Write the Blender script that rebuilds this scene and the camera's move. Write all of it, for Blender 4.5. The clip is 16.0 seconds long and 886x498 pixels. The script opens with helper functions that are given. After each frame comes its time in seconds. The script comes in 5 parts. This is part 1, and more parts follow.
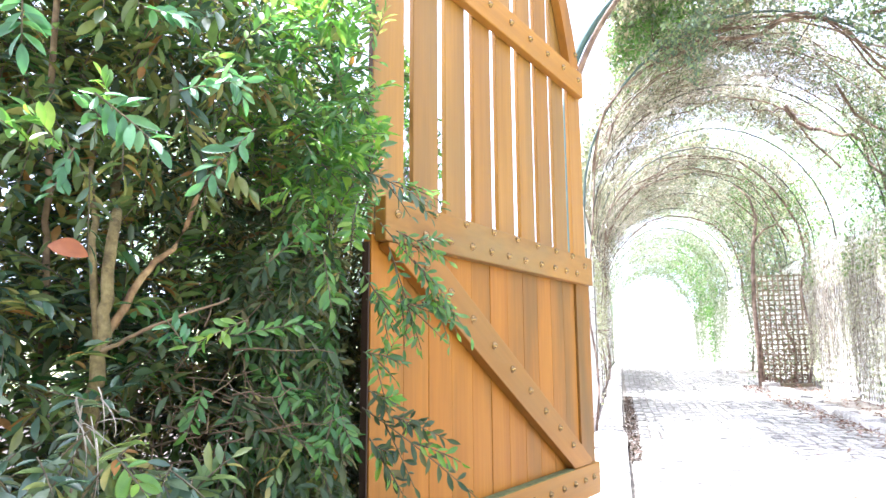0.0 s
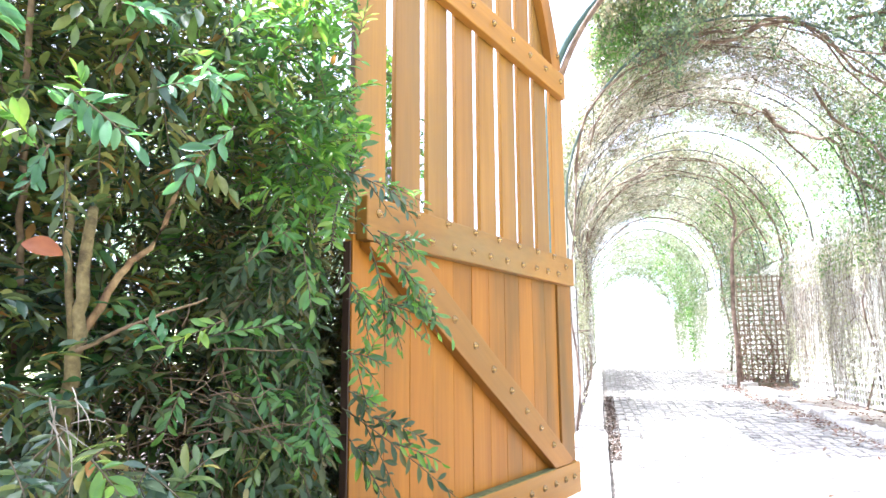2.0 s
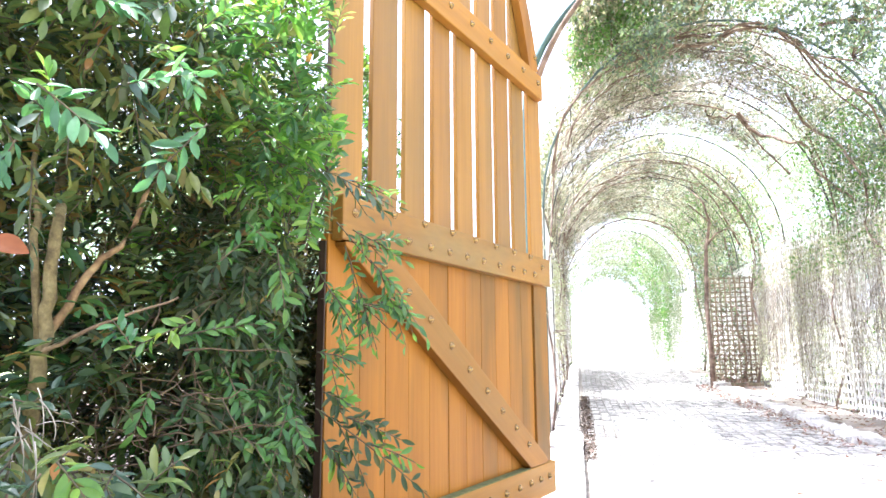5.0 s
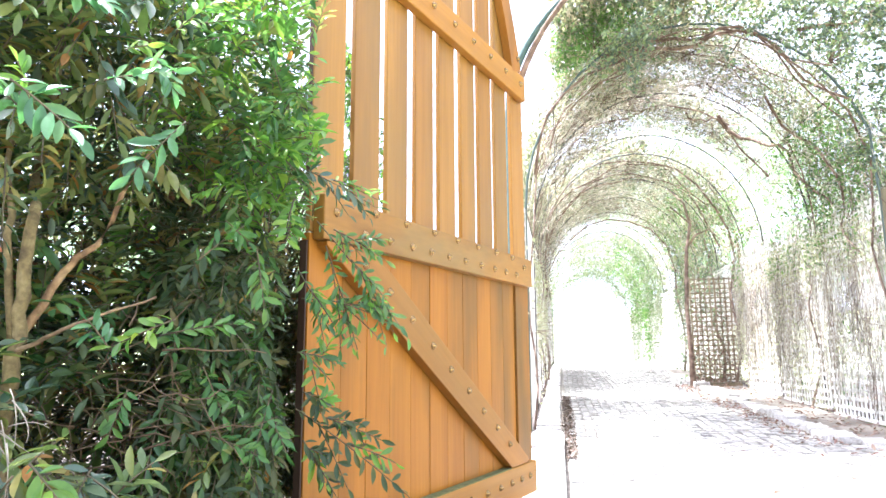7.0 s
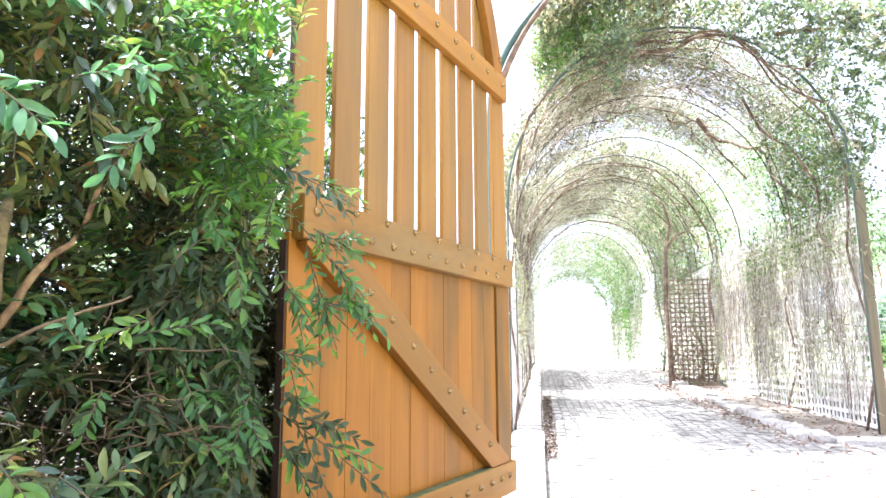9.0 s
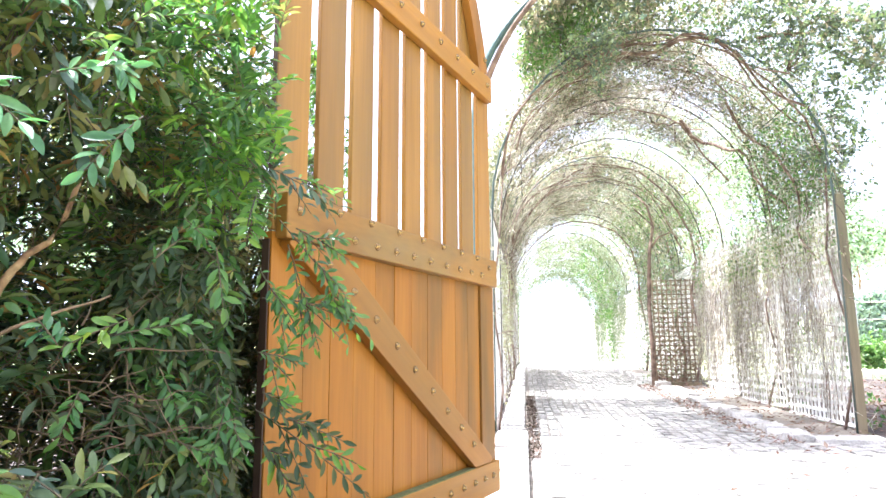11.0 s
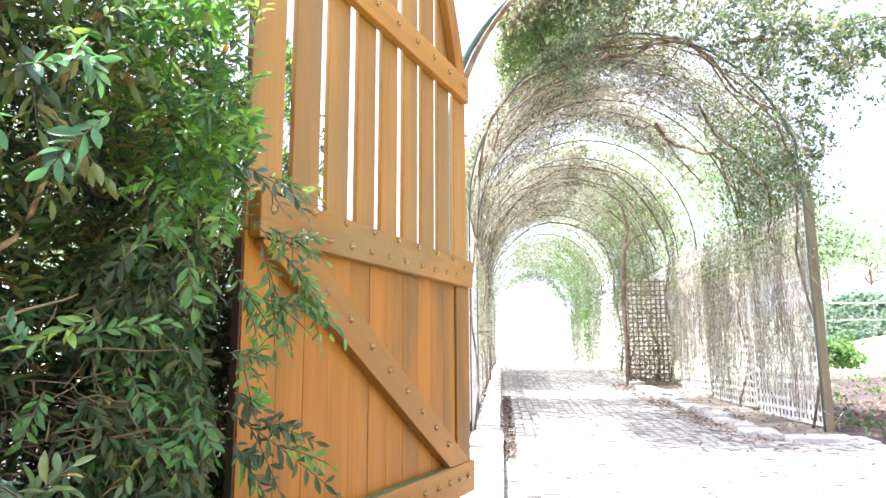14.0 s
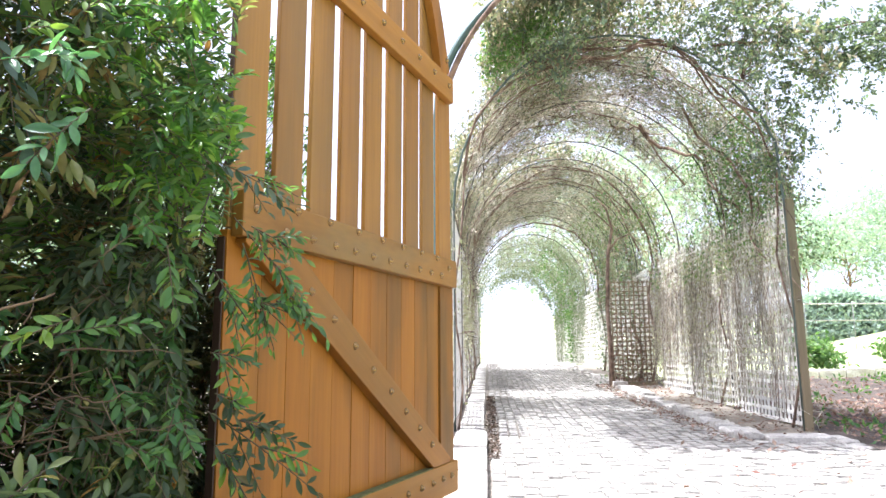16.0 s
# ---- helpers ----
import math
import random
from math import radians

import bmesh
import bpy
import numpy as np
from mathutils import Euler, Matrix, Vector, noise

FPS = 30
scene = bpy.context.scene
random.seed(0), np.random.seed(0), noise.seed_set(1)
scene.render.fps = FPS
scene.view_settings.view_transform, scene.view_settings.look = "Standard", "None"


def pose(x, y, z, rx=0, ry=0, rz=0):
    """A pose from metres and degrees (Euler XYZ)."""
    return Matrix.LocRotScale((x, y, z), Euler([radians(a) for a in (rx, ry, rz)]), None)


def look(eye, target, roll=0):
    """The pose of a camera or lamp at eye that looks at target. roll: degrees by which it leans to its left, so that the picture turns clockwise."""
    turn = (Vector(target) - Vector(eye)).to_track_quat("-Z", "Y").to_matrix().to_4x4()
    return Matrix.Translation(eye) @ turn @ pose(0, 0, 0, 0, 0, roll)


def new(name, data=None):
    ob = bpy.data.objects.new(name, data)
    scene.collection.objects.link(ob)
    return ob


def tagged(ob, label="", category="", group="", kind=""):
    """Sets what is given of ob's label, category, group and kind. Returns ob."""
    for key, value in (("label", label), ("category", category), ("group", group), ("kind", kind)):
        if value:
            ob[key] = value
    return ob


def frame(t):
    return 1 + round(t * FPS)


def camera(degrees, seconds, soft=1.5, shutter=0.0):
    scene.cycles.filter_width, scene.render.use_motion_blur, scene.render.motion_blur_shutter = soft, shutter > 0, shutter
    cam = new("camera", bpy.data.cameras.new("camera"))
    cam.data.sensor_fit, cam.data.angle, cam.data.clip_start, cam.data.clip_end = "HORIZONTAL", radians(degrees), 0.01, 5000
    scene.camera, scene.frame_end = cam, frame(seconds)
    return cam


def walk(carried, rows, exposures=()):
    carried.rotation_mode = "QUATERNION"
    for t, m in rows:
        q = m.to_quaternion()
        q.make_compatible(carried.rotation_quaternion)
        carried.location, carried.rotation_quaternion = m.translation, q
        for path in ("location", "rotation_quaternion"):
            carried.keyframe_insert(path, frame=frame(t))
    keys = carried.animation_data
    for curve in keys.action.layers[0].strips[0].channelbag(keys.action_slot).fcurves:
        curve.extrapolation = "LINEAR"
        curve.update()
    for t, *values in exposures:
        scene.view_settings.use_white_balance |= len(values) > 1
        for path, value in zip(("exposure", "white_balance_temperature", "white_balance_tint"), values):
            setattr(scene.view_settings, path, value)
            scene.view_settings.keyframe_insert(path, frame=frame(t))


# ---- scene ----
# ---- camera: a short slide to the right with a slow pan ----
cam = camera(67.74, 16.0, soft=1.5)
PITCH, ROLL, EYE_Z = 9.2, -0.29, 0.85
TURN = [(0.0, 14.9), (0.5, 14.49), (1.0, 14.1), (1.5, 13.75), (2.0, 13.4), (2.5, 13.08), (3.0, 12.79), (3.5, 12.52), (4.0, 12.19),
        (6.5, 10.37), (7.0, 9.99), (7.5, 9.6), (8.0, 9.19), (8.5, 8.81), (9.0, 8.41), (11.5, 6.81), (12.0, 6.53), (12.5, 6.27),
        (13.0, 5.91), (13.5, 5.52), (14.0, 5.1), (14.5, 4.77), (15.0, 4.45), (15.5, 4.15), (16.0, 3.78)]
walk(cam, [(t, pose(0.0319 * t / 16, 0.0162 * t / 16, EYE_Z, 90 + PITCH, 0, yaw) @ pose(0, 0, 0, 0, 0, ROLL)) for t, yaw in TURN],
     exposures=[(t, e, 5270 + 17 * t, 12) for t, e in ((0.0, 2.44), (3.5, 2.46), (8.0, 2.48), (9.0, 2.29), (12.5, 2.26), (14.5, 2.0), (15.5, 1.72), (16.0, 1.58))])

# ---- sky and sun ----
SUN_EL, SUN_AZ = 73.0, -86.0   # azimuth from +y, towards +x
world = bpy.data.worlds.new("sky")
scene.world = world
world.use_nodes = True
wn = world.node_tree.nodes
sky = wn.new("ShaderNodeTexSky")
sky.sky_type = "NISHITA"
sky.sun_disc = False
sky.sun_elevation = radians(SUN_EL)
sky.sun_rotation = radians(SUN_AZ)
sky.air_density, sky.dust_density, sky.ozone_density = 0.3, 4.0, 0.0
wn["Background"].inputs["Strength"].default_value = 0.15
haze = wn.new("ShaderNodeMix")          # even summer haze over the whole sky
haze.data_type, haze.blend_type = "RGBA", "ADD"
haze.inputs["Factor"].default_value = 1.0
haze.inputs[7].default_value = (2.1, 1.95, 1.72, 1.0)
world.node_tree.links.new(sky.outputs[0], haze.inputs[6])
world.node_tree.links.new(haze.outputs[2], wn["Background"].inputs[0])
sun = new("sun", bpy.data.lights.new("sun", "SUN"))
sun.data.energy, sun.data.angle, sun.data.color = 5.0, radians(0.6), (1.0, 0.95, 0.87)
sd = Vector((math.sin(radians(SUN_AZ)) * math.cos(radians(SUN_EL)), math.cos(radians(SUN_AZ)) * math.cos(radians(SUN_EL)), math.sin(radians(SUN_EL))))
sun.matrix_world = look(sd * 60, (0, 0, 0))


# ---- materials ----
def material(name):
    m = bpy.data.materials.new(name)
    m.use_nodes = True
    nt = m.node_tree
    return m, nt.nodes, nt.links, nt.nodes["Principled BSDF"]


def ramp(nodes, stops):
    r = nodes.new("ShaderNodeValToRGB")
    while len(r.color_ramp.elements) < len(stops):
        r.color_ramp.elements.new(0.5)
    for e, (p, c) in zip(r.color_ramp.elements, stops):
        e.position, e.color = p, (*c, 1)
    return r


def mixer(nodes, links, kind, fac, a, b):
    mx = nodes.new("ShaderNodeMix")
    mx.data_type, mx.blend_type = "RGBA", kind
    for sock, v in ((mx.inputs[0], fac), (mx.inputs[6], a), (mx.inputs[7], b)):
        if isinstance(v, bpy.types.NodeSocket):
            links.new(v, sock)
        elif isinstance(v, tuple):
            sock.default_value = (*v, 1)
        else:
            sock.default_value = v
    return mx.outputs[2]


def noisy(nodes, links, coord, scale, detail=4, stretch=None):
    n = nodes.new("ShaderNodeTexNoise")
    n.inputs["Scale"].default_value, n.inputs["Detail"].default_value = scale, detail
    if stretch:
        mp = nodes.new("ShaderNodeMapping")
        mp.inputs["Scale"].default_value = stretch
        links.new(coord, mp.inputs[0])
        coord = mp.outputs[0]
    links.new(coord, n.inputs["Vector"])
    return n.outputs["Fac"]


def bumped(nodes, links, bsdf, height, strength, dist):
    b = nodes.new("ShaderNodeBump")
    b.inputs["Strength"].default_value, b.inputs["Distance"].default_value = strength, dist
    links.new(height, b.inputs["Height"])
    links.new(b.outputs[0], bsdf.inputs["Normal"])


def wood(name, dark, mid, light, grey, grain=(1, 1, 1), rough=0.5, spread=0.25, grey_amount=0.35, hue=0.0, spec=0.4):
    """Timber: grain drawn out along the axis whose scale is small."""
    m, n, l, p = material(name)
    tc = n.new("ShaderNodeTexCoord")
    oi = n.new("ShaderNodeObjectInfo")
    off = n.new("ShaderNodeVectorMath")
    off.operation = "MULTIPLY_ADD"
    off.inputs[1].default_value, off.inputs[2].default_value = (1, 1, 1), (0, 0, 0)
    l.new(tc.outputs["Object"], off.inputs[0])
    sc = n.new("ShaderNodeVectorMath")
    sc.operation = "SCALE"
    sc.inputs[0].default_value, sc.inputs[3].default_value = (7.3, 3.1, 5.7), 1
    l.new(oi.outputs["Random"], sc.inputs[3])
    l.new(sc.outputs[0], off.inputs[2])
    fine = noisy(n, l, off.outputs[0], 60, 6, grain)
    broad = noisy(n, l, off.outputs[0], 7, 4, grain)
    patch = noisy(n, l, off.outputs[0], 2.6, 5, tuple(0.2 + 0.8 * g for g in grain))
    col = ramp(n, [(0.28, dark), (0.5, mid), (0.75, light)])
    l.new(broad, col.inputs[0])
    c = mixer(n, l, "OVERLAY", 0.22, col.outputs[0], fine)
    g = ramp(n, [(0.47, (0, 0, 0)), (0.68, (grey_amount,) * 3)])
    l.new(patch, g.inputs[0])
    c = mixer(n, l, "MIX", g.outputs[0], c, grey)
    hsv = n.new("ShaderNodeHueSaturation")
    mr = n.new("ShaderNodeMapRange")
    mr.inputs[3].default_value, mr.inputs[4].default_value = 1 - spread, 1 + spread
    l.new(oi.outputs["Random"], mr.inputs[0])
    l.new(mr.outputs[0], hsv.inputs["Value"])
    fr = n.new("ShaderNodeMath")
    fr.operation = "MULTIPLY"
    fr.inputs[1].default_value = 7.31
    l.new(oi.outputs["Random"], fr.inputs[0])
    fr2 = n.new("ShaderNodeMath")
    fr2.operation = "FRACT"
    l.new(fr.outputs[0], fr2.inputs[0])
    hr = n.new("ShaderNodeMapRange")
    hr.inputs[3].default_value, hr.inputs[4].default_value = 0.497, 0.497 + hue
    l.new(fr2.outputs[0], hr.inputs[0])
    l.new(hr.outputs[0], hsv.inputs["Hue"])
    l.new(c, hsv.inputs["Color"])
    l.new(hsv.outputs[0], p.inputs["Base Color"])
    p.inputs["Roughness"].default_value = rough
    p.inputs["Specular IOR Level"].default_value = spec
    bumped(n, l, p, fine, 0.35, 0.002)
    return m


def mottled(name, a, b, c, scale, rough=0.9, fine=40, bump=0.4, dist=0.01, per_island=False, spread=0.2):
    m, n, l, p = material(name)
    tc = n.new("ShaderNodeTexCoord")
    geo = n.new("ShaderNodeNewGeometry")
    big = noisy(n, l, geo.outputs["Position"], scale, 5)
    small = noisy(n, l, geo.outputs["Position"], fine, 6)
    col = ramp(n, [(0.3, a), (0.5, b), (0.7, c)])
    l.new(big, col.inputs[0])
    k = mixer(n, l, "OVERLAY", 0.6, col.outputs[0], small)
    hsv = n.new("ShaderNodeHueSaturation")
    mr = n.new("ShaderNodeMapRange")
    mr.inputs[3].default_value, mr.inputs[4].default_value = 1 - spread, 1 + spread
    if per_island:
        l.new(geo.outputs["Random Per Island"], mr.inputs[0])
    else:
        oi = n.new("ShaderNodeObjectInfo")
        l.new(oi.outputs["Random"], mr.inputs[0])
    l.new(mr.outputs[0], hsv.inputs["Value"])
    l.new(k, hsv.inputs["Color"])
    l.new(hsv.outputs[0], p.inputs["Base Color"])
    p.inputs["Roughness"].default_value = rough
    bumped(n, l, p, small, bump, dist)
    return m


def leafy(name, stops, rough=0.4, through_light=0.4, by_object=False, spec=0.5):
    """Leaf: each leaf has its own tone; some of the light passes through."""
    m, n, l, p = material(name)
    geo = n.new("ShaderNodeNewGeometry")
    oi = n.new("ShaderNodeObjectInfo")
    col = ramp(n, stops)
    l.new(oi.outputs["Random"] if by_object else geo.outputs["Random Per Island"], col.inputs[0])
    blot = noisy(n, l, geo.outputs["Position"], 55, 3)
    c = mixer(n, l, "OVERLAY", 0.3, col.outputs[0], blot)
    l.new(c, p.inputs["Base Color"])
    p.inputs["Roughness"].default_value = rough
    p.inputs["Specular IOR Level"].default_value = spec
    tr = n.new("ShaderNodeBsdfTranslucent")
    warm = mixer(n, l, "MULTIPLY", 1.0, c, (1.25, 1.4, 0.85))
    l.new(warm, tr.inputs["Color"])
    mx = n.new("ShaderNodeMixShader")
    mx.inputs[0].default_value = through_light
    l.new(p.outputs[0], mx.inputs[1])
    l.new(tr.outputs[0], mx.inputs[2])
    l.new(mx.outputs[0], n["Material Output"].inputs[0])
    return m


def painted(name, colour, rough=0.45, metal=0.0):
    m, n, l, p = material(name)
    geo = n.new("ShaderNodeNewGeometry")
    s = noisy(n, l, geo.outputs["Position"], 35, 5)
    c = mixer(n, l, "OVERLAY", 0.5, colour, s)
    l.new(c, p.inputs["Base Color"])
    p.inputs["Roughness"].default_value, p.inputs["Metallic"].default_value = rough, metal
    bumped(n, l, p, s, 0.15, 0.003)
    return m


GATE_V = wood("stained_wood_upright", (0.235, 0.090, 0.008), (0.305, 0.123, 0.011), (0.365, 0.152, 0.016), (0.115, 0.066, 0.018), (1, 1, 0.05), 0.5, 0.016, 0.9, 0.002, 0.22)
GATE_H = wood("stained_wood_level", (0.245, 0.098, 0.009), (0.308, 0.130, 0.013), (0.355, 0.158, 0.019), (0.18, 0.118, 0.040), (0.05, 1, 1), 0.5, 0.05, 0.4, 0.006, 0.25)
GATE_RAIL = wood("weathered_rail_wood", (0.17, 0.080, 0.012), (0.235, 0.115, 0.018), (0.29, 0.145, 0.026), (0.17, 0.130, 0.052), (0.22, 1, 1), 0.5, 0.04, 0.9, 0.004, 0.3)
GATE_SLAT = wood("weathered_slat_wood", (0.195, 0.087, 0.011), (0.262, 0.122, 0.017), (0.32, 0.157, 0.026), (0.175, 0.110, 0.038), (1, 1, 0.05), 0.45, 0.035, 0.55, 0.004, 0.3)
GATE_EDGE = wood("dark_end_wood", (0.045, 0.026, 0.017), (0.075, 0.045, 0.030), (0.12, 0.08, 0.058), (0.09, 0.075, 0.06), (1, 1, 0.05), 0.8, 0.04, 0.8, 0.0, 0.2)
MOSS = mottled("moss", (0.06, 0.07, 0.02), (0.10, 0.11, 0.035), (0.15, 0.13, 0.05), 30, 0.95, 120, 0.6, 0.003)
POST = wood("weathered_post_wood", (0.11, 0.085, 0.052), (0.19, 0.15, 0.09), (0.30, 0.24, 0.145), (0.10, 0.125, 0.075), (1, 1, 0.06), 0.85, 0.1)
TRELLIS = wood("brown_trellis_wood", (0.16, 0.118, 0.076), (0.25, 0.188, 0.122), (0.34, 0.265, 0.18), (0.11, 0.11, 0.07), (1, 1, 1), 0.85, 0.2)
LATH = wood("pale_lattice_wood", (0.70, 0.66, 0.60), (0.79, 0.76, 0.71), (0.84, 0.82, 0.78), (0.62, 0.57, 0.50), (1, 1, 1), 0.85, 0.2)
BARK = mottled("bark", (0.14, 0.075, 0.035), (0.28, 0.165, 0.075), (0.40, 0.27, 0.13), 22, 0.9, 90, 0.6, 0.006)
FORK_BARK = mottled("tan_lichened_bark", (0.085, 0.060, 0.026), (0.17, 0.125, 0.052), (0.27, 0.21, 0.095), 26, 0.9, 110, 0.7, 0.006)
VINE_BARK = mottled("vine_bark", (0.075, 0.048, 0.034), (0.155, 0.103, 0.075), (0.28, 0.20, 0.155), 9, 0.95, 60, 0.6, 0.008, True, 0.4)
BOLT = painted("brass_bolt", (0.27, 0.165, 0.065), 0.26, 0.85)
PIPE = painted("green_painted_pipe", (0.050, 0.092, 0.080), 0.5)
HOOP_GREEN = painted("dull_green_hoop_paint", (0.060, 0.082, 0.070), 0.6)
HOOP_STEEL = painted("dark_hoop_steel", (0.075, 0.070, 0.058), 0.6, 0.3)
IRON = painted("dark_iron", (0.055, 0.052, 0.05), 0.55, 0.5)
STEEL = painted("grey_steel", (0.35, 0.34, 0.33), 0.5, 0.8)
SETT = mottled("granite_sett", (0.23, 0.212, 0.186), (0.34, 0.316, 0.282), (0.44, 0.415, 0.375), 6, 0.8, 70, 0.5, 0.008, False, 0.22)
SETTS = mottled("granite_setts", (0.23, 0.212, 0.186), (0.34, 0.316, 0.282), (0.44, 0.415, 0.375), 6, 0.8, 70, 0.5, 0.008, True, 0.22)
KERB = mottled("pale_kerb_stone", (0.32, 0.29, 0.26), (0.44, 0.41, 0.37), (0.54, 0.51, 0.47), 5, 0.85, 50, 0.6, 0.01, False, 0.12)
JOINT = mottled("joint_earth", (0.12, 0.105, 0.085), (0.19, 0.165, 0.135), (0.27, 0.235, 0.20), 8, 0.95)
SOIL = mottled("garden_soil", (0.030, 0.022, 0.018), (0.058, 0.042, 0.033), (0.095, 0.070, 0.055), 3, 0.95, 60, 0.8, 0.02)
# Lighter copy of the soil: the sun on the verge is put into its colour.
VERGE = mottled("soil_paled_for_sun", (0.17, 0.14, 0.11), (0.26, 0.22, 0.175), (0.36, 0.31, 0.255), 4, 0.95, 60, 0.8, 0.02)
LAWN = mottled("lawn", (0.22, 0.26, 0.11), (0.32, 0.34, 0.17), (0.42, 0.42, 0.24), 1.2, 0.9, 30, 0.6, 0.03)
LEAF_DARK = leafy("dark_shrub_leaf", [(0.0, (0.101, 0.149, 0.057)), (0.45, (0.152, 0.201, 0.069)), (0.7, (0.207, 0.221, 0.071)), (0.9, (0.265, 0.224, 0.076)), (0.985, (0.276, 0.138, 0.046))], 0.26, 0.42, spec=0.45)
# Darker copy of the shrub leaf, with the shade put into its colour.
LEAF_SHADE = leafy("shade_toned_shrub_leaf", [(0.0, (0.033, 0.058, 0.027)), (0.5, (0.056, 0.083, 0.033)), (0.85, (0.088, 0.099, 0.037)), (1, (0.134, 0.114, 0.041))], 0.32, 0.34, spec=0.32)
LEAF_MID = leafy("green_shrub_leaf", [(0.0, (0.058, 0.127, 0.049)), (0.5, (0.090, 0.177, 0.056)), (0.9, (0.142, 0.217, 0.062))], 0.25, 0.46, spec=0.55)
LEAF_PALE = leafy("pale_shrub_leaf", [(0.0, (0.057, 0.098, 0.067)), (0.4, (0.081, 0.127, 0.086)), (0.7, (0.121, 0.144, 0.063)), (1.0, (0.144, 0.190, 0.144))], 0.24, 0.30, spec=0.7)
LEAF_YOUNG = leafy("young_shrub_leaf", [(0.0, (0.095, 0.210, 0.044)), (0.6, (0.152, 0.288, 0.050)), (1.0, (0.240, 0.340, 0.052))], 0.26, 0.50, spec=0.6)
LEAF_ONE = leafy("single_young_leaf", [(0.0, (0.085, 0.185, 0.035)), (0.5, (0.14, 0.26, 0.045)), (0.8, (0.20, 0.32, 0.050)), (1.0, (0.28, 0.36, 0.050))], 0.28, 0.42, True, 0.5)
LEAF_TEAL = leafy("single_bluish_leaf", [(0.0, (0.062, 0.150, 0.066)), (0.5, (0.088, 0.200, 0.080)), (1.0, (0.135, 0.260, 0.090))], 0.25, 0.36, True, 0.55)
LEAF_GREEN = leafy("single_green_leaf", [(0.0, (0.050, 0.130, 0.032)), (0.5, (0.080, 0.185, 0.040)), (1.0, (0.12, 0.225, 0.045))], 0.28, 0.42, True, 0.5)
LEAF_RED = leafy("dead_orange_leaf", [(0.0, (0.25, 0.070, 0.018)), (1.0, (0.29, 0.090, 0.026))], 0.5, 0.3, True)
LEAF_VINE = leafy("vine_leaf", [(0.0, (0.11, 0.12, 0.080)), (0.35, (0.18, 0.185, 0.130)), (0.65, (0.26, 0.25, 0.185)), (0.8, (0.36, 0.28, 0.225)), (1.0, (0.50, 0.42, 0.36))], 0.30, 0.46)
LEAF_VINE_B = leafy("bright_vine_leaf", [(0.0, (0.08, 0.15, 0.045)), (0.6, (0.12, 0.21, 0.06)), (1.0, (0.18, 0.26, 0.08))], 0.42, 0.5)
# Tree leaves are paled and greyed: distance haze is put into their colour.
LEAF_HAZED = leafy("hazed_tree_leaf", [(0.0, (0.30, 0.38, 0.33)), (0.6, (0.37, 0.44, 0.37)), (1.0, (0.44, 0.49, 0.40))], 0.6, 0.4)
# Duller vine leaf for the far vault: shade put into tone and translucency.
LEAF_DIM = leafy("shade_toned_far_vine_leaf", [(0.0, (0.16, 0.18, 0.12)), (0.5, (0.21, 0.235, 0.155)), (0.85, (0.26, 0.27, 0.19)), (1.0, (0.33, 0.29, 0.23))], 0.5, 0.30)
# Inner leaf is lightened so its colour lifts the dark inside like lens veil.
LEAF_INNER = leafy("inner_shrub_leaf", [(0.0, (0.155, 0.178, 0.071)), (0.4, (0.230, 0.224, 0.087)), (0.75, (0.299, 0.253, 0.101)), (1.0, (0.287, 0.167, 0.069))], 0.40, 0.40, spec=0.4)
# Hedge leaf also carries the distance haze in its pale teal tone.
LEAF_HEDGE = leafy("hazed_hedge_leaf", [(0.0, (0.32, 0.41, 0.38)), (0.6, (0.40, 0.48, 0.44)), (1.0, (0.46, 0.53, 0.46))], 0.6, 0.3)
# Darker vine leaf for the overhang and flanks, its shade part of the colour.
LEAF_OVER = leafy("shade_toned_vine_leaf", [(0.0, (0.085, 0.115, 0.095)), (0.45, (0.14, 0.178, 0.13)), (0.8, (0.205, 0.25, 0.14)), (1.0, (0.28, 0.33, 0.155))], 0.32, 0.40)
DRY_LIT_TWIG = mottled("dry_and_lit_twig", (0.30, 0.26, 0.20), (0.45, 0.40, 0.32), (0.60, 0.55, 0.46), 30, 0.9, 90, 0.3, 0.002)
BROWN_TWIG = mottled("brown_inner_twig", (0.085, 0.054, 0.030), (0.155, 0.102, 0.056), (0.24, 0.165, 0.095), 25, 0.9, 90, 0.4, 0.003)
TWIG = mottled("green_brown_twig", (0.045, 0.040, 0.020), (0.085, 0.068, 0.035), (0.14, 0.10, 0.055), 25, 0.85, 90, 0.4, 0.003)
STRAW = mottled("dry_straw", (0.20, 0.17, 0.13), (0.29, 0.25, 0.20), (0.40, 0.36, 0.30), 30, 0.9, 90, 0.3, 0.002)
LEAF_DRY = leafy("dry_vine_leaf", [(0.0, (0.36, 0.31, 0.23)), (0.45, (0.52, 0.48, 0.39)), (0.7, (0.34, 0.36, 0.22)), (1.0, (0.62, 0.58, 0.49))], 0.7, 0.35)
LITTER = leafy("fallen_leaf", [(0.0, (0.14, 0.065, 0.05)), (0.5, (0.22, 0.13, 0.10)), (0.8, (0.30, 0.21, 0.16)), (1.0, (0.20, 0.165, 0.11))], 0.8, 0.15)

DEBRIS = leafy("dark_leaf_debris", [(0.0, (0.05, 0.034, 0.024)), (0.6, (0.09, 0.062, 0.044)), (1.0, (0.15, 0.10, 0.075))], 0.85, 0.1)

rng = np.random.default_rng(11)
rnd = random.Random(5)


